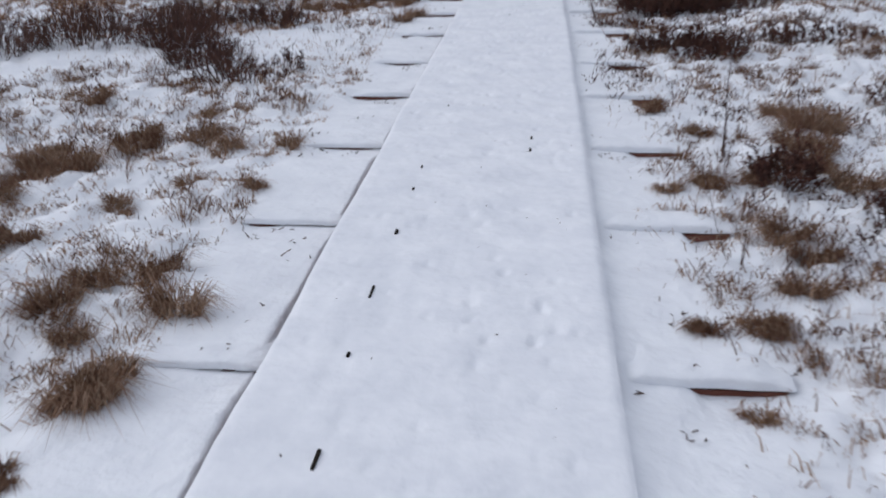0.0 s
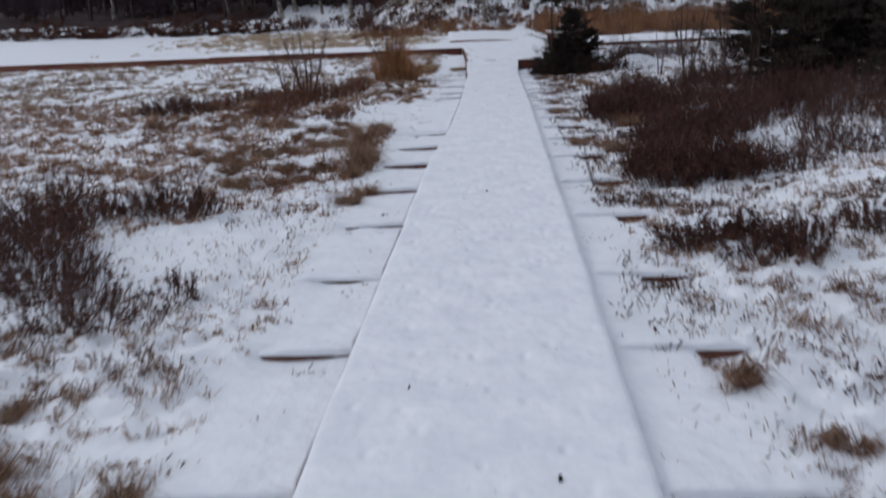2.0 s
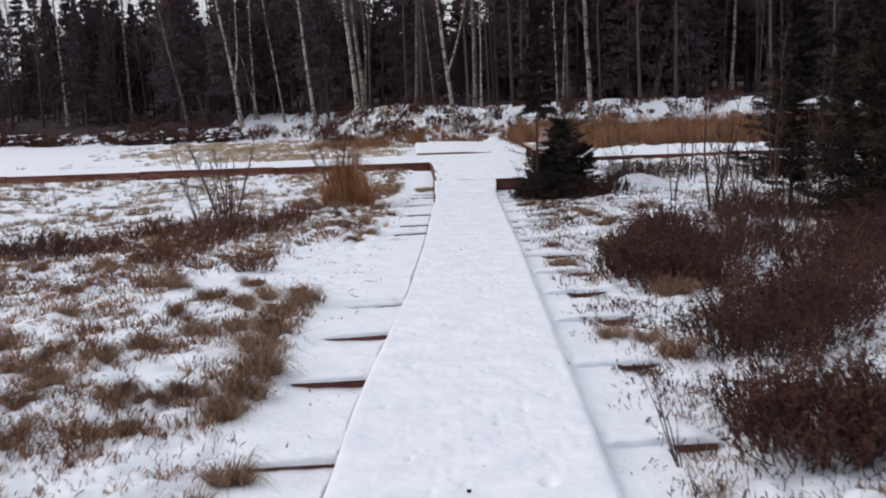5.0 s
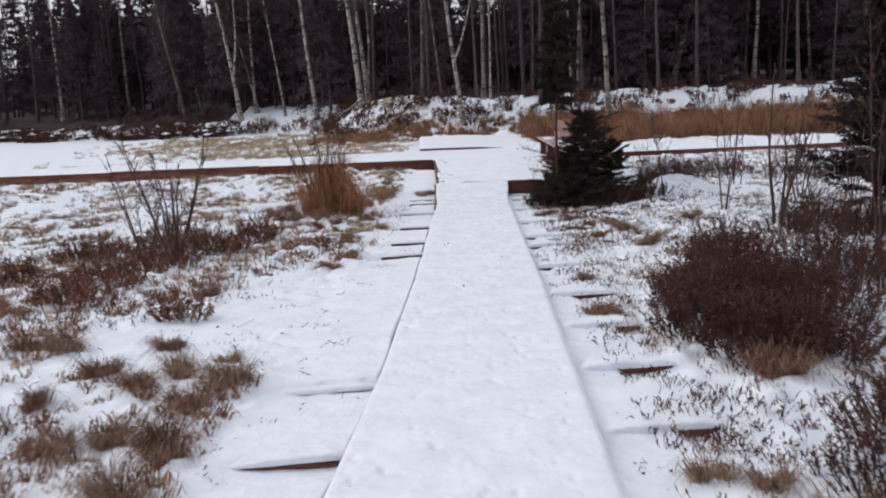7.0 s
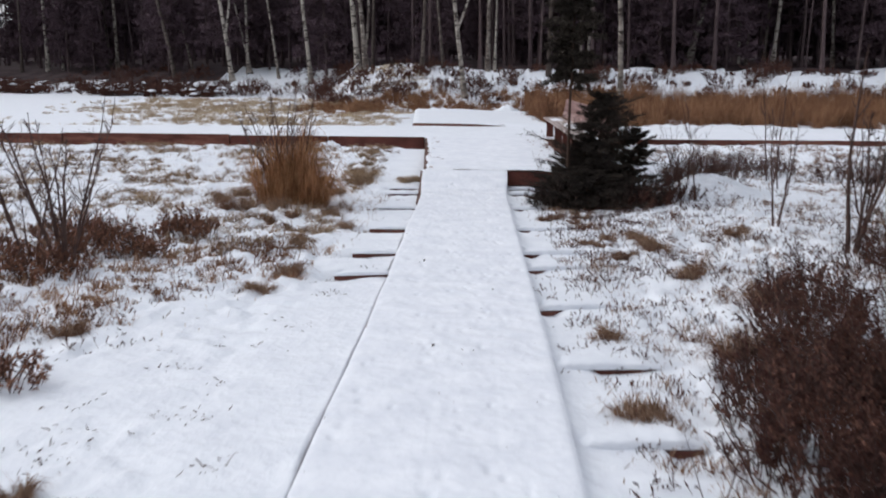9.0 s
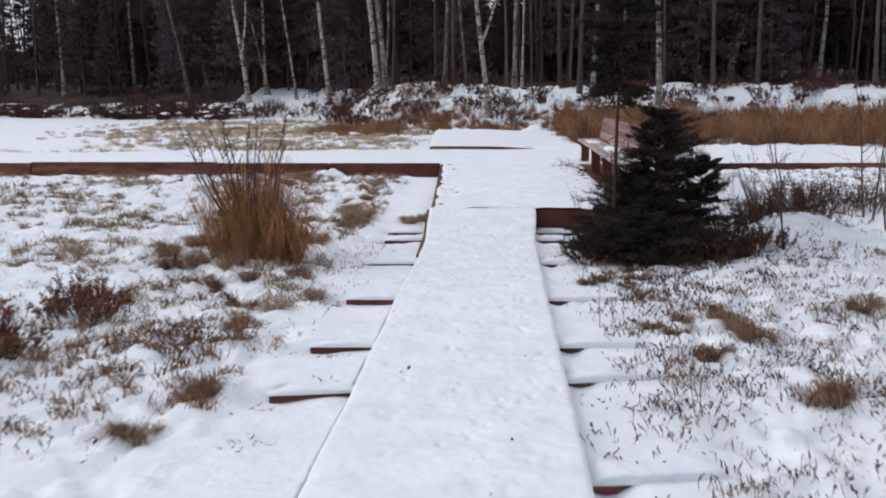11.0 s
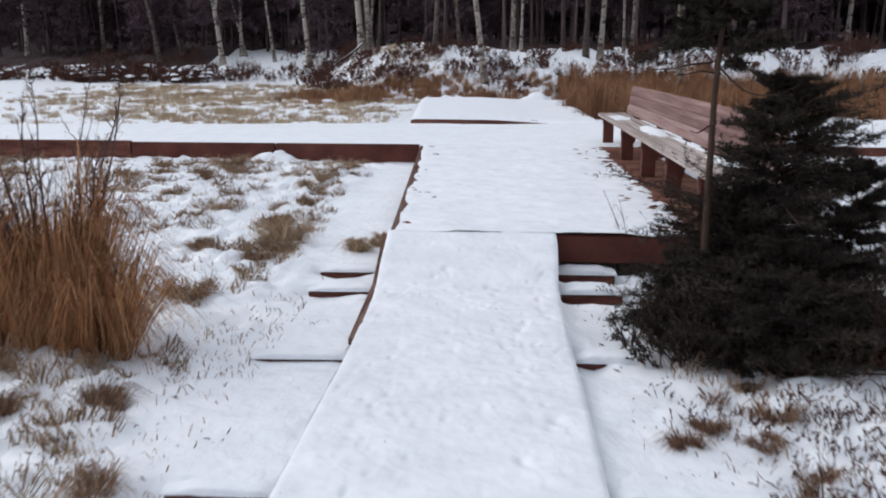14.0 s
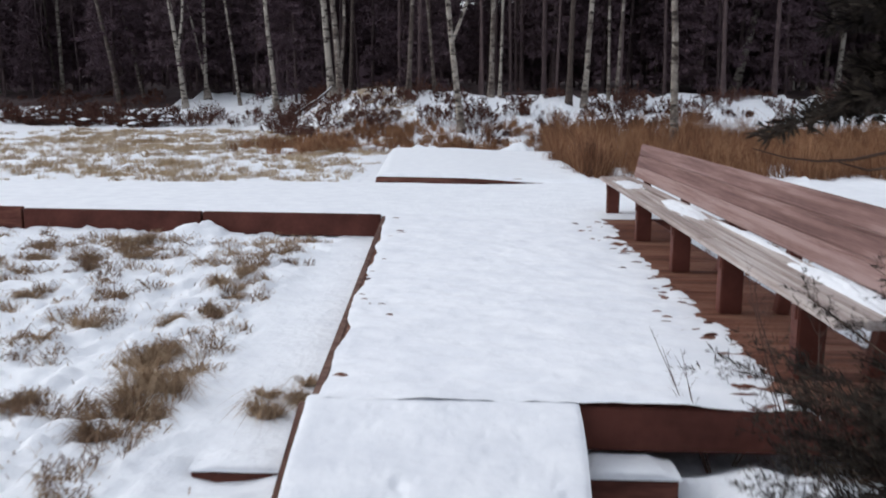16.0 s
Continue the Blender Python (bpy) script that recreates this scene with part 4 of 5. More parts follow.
BIRCHES_SECOND = [
    (11.44, 64.0, 0.27, 0.15, 0.02, (0.3, 0.12, 6.0)), (14.2, 68.5, 0.16, 0.02, 0, None), (14.53, 68.5, 0.17, 0.023, 0, None), (15.05, 66.5, 0.18, 0.022, 0, None), (15.59, 66.5, 0.12, 0.007, 0, None),
    (16.21, 65.5, 0.15, 0.056, 0, None), (16.63, 65.0, 0.18, 0.042, 0, None), (-6.66, 62.0, 0.22, -0.088, 0.0, None), (-6.18, 61.5, 0.2, -0.106, 0.01, (0.06, 0.02, 9.0)), (-6.26, 64.5, 0.13, 0.024, 0, None),
    (-9.91, 65.0, 0.17, -0.116, 0.008, None), (-12.46, 68.0, 0.11, -0.117, 0, None), (-15.17, 71.0, 0.15, 0.004, 0, None), (-14.81, 71.0, 0.11, -0.25, 0.01, None),
]
BIRCHES_THIRD = [
    (-15.67, 69.0, 0.2, -0.151, 0.008, (0.2, 0.1, 6.0)), (-19.25, 73.0, 0.12, -0.25, 0.01, None), (-19.96, 71.0, 0.18, -0.21, 0.012, None), (-27.4, 80.0, 0.2, -0.008, 0, None), (-28.27, 81.0, 0.14, -0.071, 0, None),
    (-31.57, 80.0, 0.15, -0.08, 0, None), (-32.53, 79.5, 0.21, -0.011, 0, None), (-34.83, 80.0, 0.16, 0.019, 0, None), (-39.5, 83.0, 0.15, -0.05, 0, None), (-44.0, 84.0, 0.17, -0.03, 0, None),
    (20.5, 66.0, 0.15, -0.06, 0, None), (22.6, 66.5, 0.2, 0.0, 0, (0.35, 0.1, 5.0)),
]
BIRCHES = BIRCHES_FIRST + BIRCHES_SECOND + BIRCHES_THIRD
for i, (x, y, r, lean, bend, fork) in enumerate(BIRCHES):
    h = 15 + (i * 37 % 11) * 0.4
    ob = birch_tree(h, r * 0.74, 200 + i, lean, fork, None, bend)
    stand(ob, x + lean * (float(ground_z(x, y)) - 1), y)
    tagged(ob, "slender leafless birch with pale spotted bark" + (" forked low" if fork else " leaning" if abs(lean) > 0.06 else ""), "tree", "birches on the bank")

# thin grey stems further in
thin = [birch_tree(12 + 1.2 * i, 0.065 + 0.012 * i, 300 + i, (-0.05, 0.02, 0.0, 0.05)[i], None, forest_bark, 0.0, 22, 0.4) for i in range(4)]
rt = random.Random(21)
k = 0
for ob in thin:
    stand(ob, -20 + 9 * k, (74, 70, 66, 66)[k])
    tagged(ob, "thin grey birch stem standing deeper in the wood", "tree", "thin stems in the wood")
    k += 1
for i in range(130):
    x = rt.uniform(-48, 34)
    y = float(shore(x)) + rt.uniform(10.5, 24)
    copy_thing(thin[i % 4], pose(x, y, float(ground_z(x, y)), 0, 0, rt.uniform(0, 360)))

# dark conifers behind, their needles paled and purpled in colour to imitate haze
kinds = [conifer("spruce_tree", 13.5 + 1.5 * i, 2.3 + 0.2 * i, 400 + i, 36, 6, 7, 0.27, haze_lifted_needles, forest_bark, (0.10, 0.18, 0.05, 0.25)[i], 0.14, 11, 0.5, width=0.18,
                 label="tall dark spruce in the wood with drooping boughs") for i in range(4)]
for i, ob in enumerate(kinds):
    stand(ob, -12 + 8 * i, (79, 74, 70, 71)[i])
    tagged(ob, group="conifers of the wood")
spots = []
tries = 0
while len(spots) < 285 and tries < 6000:
    tries += 1
    x = rt.uniform(-72, 58)
    y = float(shore(x)) + (14 if x > -9 else 7) + 36 * rt.random() ** 1.4
    if all((x - a) ** 2 + (y - b) ** 2 > 2.1 for a, b in spots):
        spots.append((x, y))
for i, (x, y) in enumerate(spots):
    m = pose(x, y, float(ground_z(x, y)), 0, 0, rt.uniform(0, 360))
    s = (rt.uniform(0.5, 0.85) if x < 0 else rt.uniform(0.6, 0.95)) * (0.5 if -x > 0.5 * (y - 4.7) else 1)
    copy_thing(kinds[i % 4], m @ Matrix.Diagonal((s, s, s, 1)))

# the wood going on behind, a dark ragged-topped mass in the same haze-tinted colour
fx = axis([(-190, 0), (-110, 4), (110, 0.45), (190, 4)])
crest = 9.5 + 1.6 * value_noise(fx / 9, fx * 0, 301) + 1.5 * np.abs(value_noise(fx / 1.3, fx * 0, 302)) + 0.9 * np.abs(value_noise(fx / 0.6, fx * 0, 303))
crest = crest * (1 - 0.62 * smoothstep(48, 60, -fx))
rows = [(121.0, -0.5), (121.6, 0.35), (122.6, 0.8), (123.5, 1.0), (125.0, 0.8), (126.0, -0.5)]
BX = np.repeat(fx[None, :], len(rows), axis=0)
BY = np.array([[r[0]] for r in rows]) + 0.8 * value_noise(BX / 1.1, np.arange(len(rows))[:, None] * 3.3 + 0 * BX, 304)
BZ = np.array([[r[1]] for r in rows]) * crest[None, :] + 2.5
tagged(new("backdrop", grid_mesh("backdrop", BX, BY, BZ, haze_lifted_needles, False)), "dark far wood with a ragged skyline", "backdrop", kind="structure")

# ---- near spruce, pine and saplings ----
for x, y, h, r, whorls, per, seed, power, label in ((1.5, 24.2, 1.48, 0.82, 28, 9, 31, 0.6, "bushy dark young spruce beside the platform"), (1.03, 23.98, 0.48, 0.46, 12, 11, 32, 0.5, "low spreading spruce beside the platform"),
                                                     (2.0, 24.25, 1.0, 0.5, 15, 9, 36, 0.6, "low spreading spruce beside the platform"), (1.32, 24.2, 0.8, 0.5, 14, 9, 39, 0.6, "low spreading spruce beside the platform"), (1.45, 23.75, 0.62, 0.6, 12, 10, 38, 0.5, "low spreading spruce beside the platform"), (1.28, 23.3, 0.5, 0.48, 11, 10, 30, 0.5, "low spreading spruce beside the platform")):
    conifer("young_spruce", h, r, seed, whorls, per, 26, 0.034, needles, sapling_bark, 0.02, 0.024, 20, 0.3, (x, y, float(ground_z(x, y))), label, power=power, width=0.075, category="spruce", ragged=0.38)
for i, (x, y, rx, ry, h, n) in enumerate(((0.95, 23.55, 0.4, 0.3, 0.36, 190), (1.5, 23.4, 0.45, 0.3, 0.36, 160), (1.95, 23.6, 0.42, 0.3, 0.4, 140))):
    bog_shrub(x, y, rx, ry, h, n, 590 + i, "ragged dark evergreen bush beside the platform", needles, 1.0, 0.7)
pine = conifer("young_pine", 4.2, 0.38, 33, 24, 9, 26, 0.055, needles, sapling_bark, 0.40, 0.025, 20, 0.10, (1.08, 24.0, float(ground_z(1.08, 24.0))), "slim young conifer with a bare lower trunk", lean=(0.012, 0), power=0.5, width=0.08, category="tree", ragged=0.4)
# dead lower branches of the pine
for k, (up, angle, long, sag_by) in enumerate(((1.58, 175, 0.52, 0.10), (1.62, 20, 0.5, 0.16), (1.5, 150, 0.3, 0.02), (1.5, 330, 0.42, 0.14), (1.2, 200, 0.16, 0.03))):
    q = np.linspace(0, 1, 7)
    bend = 0.03 * value_noise(q * 3 + k * 5, q * 0, 12)
    c, d = math.cos(radians(angle)), math.sin(radians(angle))
    V, F = tubes(np.stack([0.02 * up + c * long * q - d * bend, d * long * q + c * bend, up - sag_by * np.sin(q * 2.4) + bend], -1)[None], (0.007 * (1 - 0.8 * q))[None], 5)
    child("dead_branch", mesh_np("dead_branch", V, F, sapling_bark, True), pine, "bare dead branch")
thicket_spruce = conifer("young_spruce", 3.7, 0.75, 34, 28, 9, 20, 0.06, needles, sapling_bark, 0.10, 0.035, 15, 0.15, (4.72, 20.77, float(ground_z(4.72, 20.77))), "dark young spruce among the shrubs", width=0.1, category="spruce", ragged=0.5)
conifer("young_spruce", 3.2, 0.75, 35, 26, 9, 20, 0.06, needles, sapling_bark, 0.10, 0.03, 15, 0.15, (6.31, 22.83, float(ground_z(6.31, 22.83))), "dark young spruce among the shrubs", width=0.1, category="spruce", ragged=0.5)

conifer("young_spruce", 3.1, 0.6, 37, 24, 7, 18, 0.06, needles, sapling_bark, 0.10, 0.035, 15, 0.15, (6.06, 19.08, float(ground_z(6.06, 19.08))), "dark young spruce among the shrubs", width=0.1, category="spruce", ragged=0.5)
conifer("young_spruce", 2.8, 0.6, 40, 22, 7, 18, 0.055, needles, sapling_bark, 0.10, 0.03, 15, 0.15, (5.45, 15.88, float(ground_z(5.45, 15.88))), "dark young spruce among the shrubs", width=0.1, category="spruce", ragged=0.5)
for x, y, turn, size in ((4.5, 17.6, 70, 0.95), (5.3, 18.5, 160, 1.15), (6.2, 19.6, 240, 1.2), (7.2, 21.2, 310, 1.25), (6.9, 18.2, 20, 1.1)):
    copy_thing(thicket_spruce, pose(x, y, float(ground_z(x, y)), 0, 0, turn) @ Matrix.Scale(size, 4))
sapling(-3.72, 19.6, 9, 1.5, 41, "clump of bare thin alder stems in the snow", 0.30, 0.018, 20)
sapling(-4.15, 19.85, 4, 1.25, 86, "clump of bare thin alder stems in the snow", 0.25, 0.014, 16)
sapling(-2.62, 23.65, 16, 1.55, 42, "bare twigs standing in a reed clump", 0.42, 0.013, 26, lean=(-0.1, 0.0))
sapling(3.46, 20.59, 4, 2.0, 43, "bare dark sapling among the shrubs", 0.2, 0.023, 20)
sapling(4.64, 23.12, 4, 1.6, 44, "bare dark sapling among the shrubs", 0.22, 0.013, 12)
sapling(3.0, 17.7, 4, 1.4, 45, "bare dark sapling among the shrubs", 0.25, 0.012, 12)
sapling(1.15, 5.6, 2, 0.75, 46, "single bare twig beside the boardwalk", 0.12, 0.006, 4, lean=(-0.1, 0.1))
sapling(0.98, 4.0, 3, 0.5, 47, "bare forked twig beside the boardwalk", 0.35, 0.004, 4)
sapling(1.45, 2.9, 4, 0.55, 48, "bare forked twigs beside the boardwalk", 0.4, 0.004, 5)
sapling(0.72, 10.9, 5, 0.5, 49, "bare twigs beside the boardwalk", 0.4, 0.0045, 6)
sapling(0.87, 15.43, 3, 0.45, 50, "bare twigs beside the boardwalk", 0.4, 0.004, 5)
sapling(0.66, 20.89, 2, 0.55, 51, "bare twig beside the boardwalk", 0.1, 0.004, 4)
sapling(1.04, 25.71, 8, 0.65, 52, "bare twigs against the platform", 0.4, 0.005, 8)
sapling(1.4, 25.51, 6, 1.0, 87, "bare twigs against the platform", 0.3, 0.006, 10)
sapling(0.99, 19.25, 3, 0.4, 53, "bare twigs in the snow", 0.3, 0.004, 5)
sapling(0.95, 21.5, 3, 0.45, 54, "bare twigs in the snow", 0.3, 0.004, 5)
sapling(4.05, 18.53, 3, 1.8, 80, "bare dark sapling among the shrubs", 0.15, 0.013, 12)
sapling(5.15, 21.2, 3, 2.1, 81, "bare dark sapling among the shrubs", 0.15, 0.013, 12)
sapling(3.16, 21.91, 3, 1.3, 82, "bare dark sapling among the shrubs", 0.15, 0.013, 12)
sapling(5.6, 23.53, 3, 1.7, 83, "bare dark sapling among the shrubs", 0.15, 0.013, 12)
sapling(6.77, 24.75, 3, 1.8, 84, "bare dark sapling among the shrubs", 0.15, 0.013, 12)
sapling(4.24, 24.95, 3, 1.2, 85, "bare dark sapling among the shrubs", 0.15, 0.013, 12)
sapling(3.6, 18.0, 3, 2.6, 131, "tall bare dark sapling among the shrubs", 0.08, 0.018, 26)
sapling(4.0, 17.9, 2, 2.2, 132, "tall bare dark sapling among the shrubs", 0.1, 0.016, 26)
sapling(5.0, 18.2, 3, 2.5, 133, "tall bare dark sapling among the shrubs", 0.1, 0.018, 26)
sapling(4.48, 26.2, 2, 1.9, 134, "bare dark sapling before the cross walk", 0.08, 0.016, 16)
sapling(2.83, 23.95, 2, 1.5, 135, "bare dark sapling beside the spruce", 0.06, 0.014, 14, lean=(-0.1, 0))
sapling(2.3, 24.2, 9, 0.9, 136, "bare twigs beside the spruce", 0.45, 0.006, 14)
sapling(2.75, 24.6, 9, 0.85, 137, "bare twigs beside the spruce", 0.45, 0.006, 14)
# ---- shrubs ----
SHRUBS_LEFT = [
    (-2.9, 7.95, 0.5, 0.3, 0.28, 75, 0.4), (-3.0, 10.15, 0.55, 0.25, 0.34, 150, 0.5), (-3.9, 10.0, 0.6, 0.4, 0.42, 190, 0.5), (-3.65, 9.1, 0.4, 0.4, 0.42, 150, 0.5), (-3.15, 8.3, 0.35, 0.4, 0.38, 100, 0.45),
    (-2.6, 7.5, 0.35, 0.35, 0.3, 55, 0.4), (-4.7, 9.2, 0.7, 0.7, 0.46, 220, 0.5), (-2.2, 7.9, 0.2, 0.2, 0.2, 22, 0.5), (-5.5, 8.6, 0.8, 0.7, 0.46, 200, 0.5), (-5.78, 18.23, 0.8, 0.6, 0.36, 200, 0.8),
]
SHRUBS_NEAR = [
    (2.05, 4.4, 0.35, 0.35, 0.3, 100, 0.7), (1.42, 5.05, 0.16, 0.18, 0.28, 60, 1.0), (3.0, 6.9, 0.5, 0.5, 0.3, 110, 0.8), (4.4, 8.4, 1.0, 0.9, 0.4, 160, 0.8), (1.45, 8.7, 0.6, 0.45, 0.26, 220, 1.0),
    (2.6, 9.0, 0.7, 0.4, 0.24, 90, 0.9), (1.35, 11.0, 0.4, 0.3, 0.4, 200, 1.0), (1.85, 11.2, 0.45, 0.4, 0.44, 250, 1.0), (1.38, 11.44, 0.45, 0.4, 0.34, 110, 0.7), (2.36, 11.44, 0.6, 0.4, 0.34, 130, 0.8),
    (3.71, 12.57, 0.8, 1.0, 0.5, 160, 0.8), (1.81, 13.08, 0.62, 0.95, 0.44, 375, 1.0),
]
SHRUBS_MIDDLE = [
    (2.35, 13.5, 0.45, 0.4, 0.42, 180, 0.9), (2.69, 14.11, 0.8, 1.0, 0.5, 240, 0.9), (4.78, 14.83, 1.1, 1.3, 0.72, 300, 0.7), (1.62, 15.2, 0.5, 0.45, 0.4, 220, 1.0), (3.0, 15.2, 0.5, 0.5, 0.5, 200, 0.9),
    (1.36, 15.67, 0.4, 0.35, 0.4, 150, 0.9), (3.9, 15.8, 0.5, 0.5, 0.6, 200, 0.9), (1.84, 15.99, 0.8, 1.25, 0.5, 525, 1.0), (3.59, 16.52, 0.9, 1.4, 0.6, 240, 0.8), (1.8, 16.73, 0.6, 0.5, 0.55, 260, 0.9),
    (6.13, 16.84, 1.1, 1.3, 0.72, 275, 0.7), (4.5, 17.4, 0.55, 0.5, 0.7, 220, 0.9),
]
SHRUBS_FAR = [
    (2.51, 17.8, 0.9, 1.2, 0.5, 412, 1.0), (5.18, 18.87, 1.0, 1.2, 0.72, 275, 0.8), (3.82, 19.83, 0.9, 0.9, 0.48, 300, 0.8), (6.8, 20.88, 1.2, 1.2, 0.72, 250, 0.7), (1.95, 23.5, 0.45, 0.35, 0.26, 130, 0.8),
    (2.45, 23.96, 0.5, 0.4, 0.3, 130, 0.7), (3.02, 24.99, 0.7, 0.5, 0.48, 250, 0.6), (6.28, 26.22, 1.2, 0.9, 0.56, 225, 0.6), (4.34, 27.06, 0.9, 0.6, 0.4, 200, 0.5),
]
SHRUBS = SHRUBS_LEFT + SHRUBS_NEAR + SHRUBS_MIDDLE + SHRUBS_FAR
loose = random.Random(31)
for x, y, rx, ry, h, n, lf in list(SHRUBS):
    if rx > 0.55 and x > 0:  # break big thickets into several uneven bushes
        SHRUBS.remove((x, y, rx, ry, h, n, lf))
        for j in range(4):
            a = math.pi / 2 * j + loose.uniform(-0.5, 0.5)
            k = loose.uniform(0.38, 0.62)
            SHRUBS.append((x + 0.55 * rx * math.cos(a), y + 0.55 * ry * math.sin(a), rx * k, ry * k, h * loose.uniform(0.6, 1.15), int(n * k * 0.72), lf * loose.uniform(0.35, 0.85)))
for i, (x, y, rx, ry, h, n, lf) in enumerate(SHRUBS):
    bog_shrub(x, y, rx, ry, h, n, 500 + i, "dense dark brown leafless bog shrub" if h > 0.4 else "low dark brown heath bush in the snow", leafy=lf)

for i, (x, y, rx, ry, h, n, lf) in enumerate(((-3.98, 17.37, 0.45, 0.4, 0.30, 150, 1.0), (-3.96, 18.23, 0.5, 0.45, 0.32, 170, 1.0), (-3.78, 19.19, 0.5, 0.4, 0.36, 190, 1.0), (-3.48, 20.14, 0.55, 0.4, 0.42, 230, 1.0), (-3.12, 21.08, 0.4, 0.4, 0.36, 170, 1.0),
                                              (-4.78, 19.93, 0.7, 0.5, 0.36, 230, 1.0), (-4.16, 20.88, 0.6, 0.4, 0.40, 220, 1.0), (-5.26, 18.65, 0.7, 0.5, 0.34, 200, 1.0), (-2.63, 16.52, 0.26, 0.2, 0.30, 90, 0.9))):
    bog_shrub(x, y, rx * 0.9, ry * 0.8, h * 0.85, int(n * 0.62), 560 + i, "rust brown withered bog shrub in the snow", rust_leaf, lf)

rg = np.random.default_rng(88)
sprigs("heath_sprigs", np.concatenate([patch_points(cx, cy, rx, ry, n, rg) for cx, cy, rx, ry, n in (
    (1.25, 8.9, 0.6, 0.6, 442), (1.5, 10.4, 0.9, 0.7, 578), (2.0, 9.6, 1.0, 0.8, 510), (1.23, 12.16, 0.45, 0.8, 272), (1.0, 10.2, 0.5, 0.4, 204), (1.14, 14.11, 0.5, 1.0, 255), (0.89, 15.67, 0.4, 1.6, 272), (1.08, 18.65, 0.6, 1.4, 289),
    (1.54, 20.98, 0.9, 1.4, 391), (1.67, 22.83, 1.0, 0.8, 340), (2.88, 22.11, 1.0, 1.4, 374), (2.4, 19.72, 1.0, 1.2, 420), (3.75, 21.6, 1.0, 1.6, 420), (1.22, 22.22, 0.5, 0.8, 260), (0.99, 20.14, 0.4, 1.0, 220), (2.89, 23.65, 0.8, 0.6, 240), (0.75, 7.8, 0.3, 1.0, 130), (0.83, 13.8, 0.3, 1.2, 160), (1.7, 4.2, 0.6, 1.0, 289), (1.3, 2.9, 0.4, 0.6, 85), (2.4, 6.0, 0.8, 1.1, 272), (1.6, 6.9, 0.7, 0.8, 153), (0.77, 11.75, 0.2, 0.9, 102))]),
    0.07, 11, "dark twiggy heath poking through the snow")
sprigs("heath_sprigs", np.concatenate([patch_points(cx, cy, rx, ry, n, rg) for cx, cy, rx, ry, n in (
    (-2.6, 7.4, 0.7, 0.5, 323), (-3.6, 7.2, 0.9, 0.6, 306), (-2.9, 6.1, 0.9, 0.5, 153), (-1.9, 7.0, 0.3, 0.3, 68), (-2.37, 19.29, 0.5, 0.7, 153), (-2.76, 17.69, 0.5, 0.6, 187), (-3.58, 16.73, 0.8, 0.6, 255), (-4.6, 15.88, 0.9, 0.7, 204), (-2.39, 20.35, 0.4, 0.5, 153), (-2.0, 9.6, 0.4, 0.7, 68), (-2.36, 11.95, 0.5, 1.0, 102))]),
    0.07, 12, "dark twiggy heath poking through the snow")

# ---- grass ----
rg = np.random.default_rng(5)


thin_out = np.random.default_rng(99)


def field(n, x0, x1, y0, y1, seed, cut, rmin, rmax, hmin, hmax, scale=1.6):
    """Places for tufts, in drifts with gaps between."""
    out = []
    xs, ys = rg.uniform(x0, x1, n), rg.uniform(y0, y1, n)
    keep = fractal(xs, ys, scale, seed, 3) + rg.normal(0, 0.25, n) > cut
    # the drifts thin out towards the open bog
    away = (xs - x0 if x1 < 0 else x1 - xs if x0 > 0 else xs * 0 + 99) / (0.35 * (x1 - x0))
    keep &= thin_out.random(n) < np.clip(np.minimum(away, np.minimum(ys - y0, y1 - ys) / 0.9 + 0.25), 0, 1)
    for x, y in zip(xs[keep], ys[keep]):
        out.append((x, y, rg.uniform(rmin, rmax), rg.uniform(hmin, hmax)))
    return out


def off_path(spots):
    return [s for s in spots if not (left_edge(s[1]) - 0.55 < s[0] < right_edge(s[1]) + 0.35 and s[1] < 25.7) and not (plat_left(s[1]) - 0.15 < s[0] < plat_right(s[1]) + 0.15 and s[1] > 23.4) and not (32 < s[1] < 36.8)]


bare = ((-2.0, 16.3, 1.3, 1.6), (-1.6, 18.0, 0.9, 1.2), (-2.2, 9.2, 0.6, 1.0), (-2.6, 9.1, 0.7, 0.7))


def not_bare(spots):
    return [s for s in spots if all(((s[0] - x) / a) ** 2 + ((s[1] - y) / b) ** 2 > 1 for x, y, a, b in bare)]


outer = [s for s in field(8000, -30, 24, -16, 33, 27, -0.1, 0.06, 0.15, 0.06, 0.16, 2.2) if s[0] < -8 or s[0] > 4 or s[1] < 1]
outer = [s for s in off_path(outer) if rg.random() < math.exp(-max(0, -8 - s[0], s[0] - 6) / 9)]
tussocks("grass_field", outer, dry_grass, 9, "scattered withered tufts out on the bog", 22, width=0.004)
left_near = not_bare(off_path(field(1500, -7.5, -1.4, 0.6, 8.0, 3, -0.2, 0.03, 0.12, 0.05, 0.14, 0.5)))
tussocks("grass_field", left_near, dry_grass, 1, "tufts of withered brown grass standing out of the snow")
low_bits = not_bare(off_path(field(900, -4.2, -1.3, 1.2, 9.5, 41, -0.05, 0.03, 0.08, 0.04, 0.09, 0.35)))
tussocks("grass_field", low_bits, rust_grass, 11, "low matted bits of brown grass in the snow", 50, 1.3)
left_mid = not_bare(off_path(field(8500, -14.5, -1.6, 8.6, 20.7, 6, -0.34, 0.04, 0.10, 0.08, 0.17, 0.6)))
left_mid = [s for s in left_mid if s[1] > 9.7 + 1.1 * float(value_noise(np.array([s[0] / 0.8]), np.array([0.5]), 66)[0]) + rg.normal(0, 0.25) and s[0] > -10 - rg.exponential(1.6)]
tussocks("grass_field", left_mid, rust_grass, 2, "withered brown grass in drifts standing out of the snow", 36, width=0.0036)
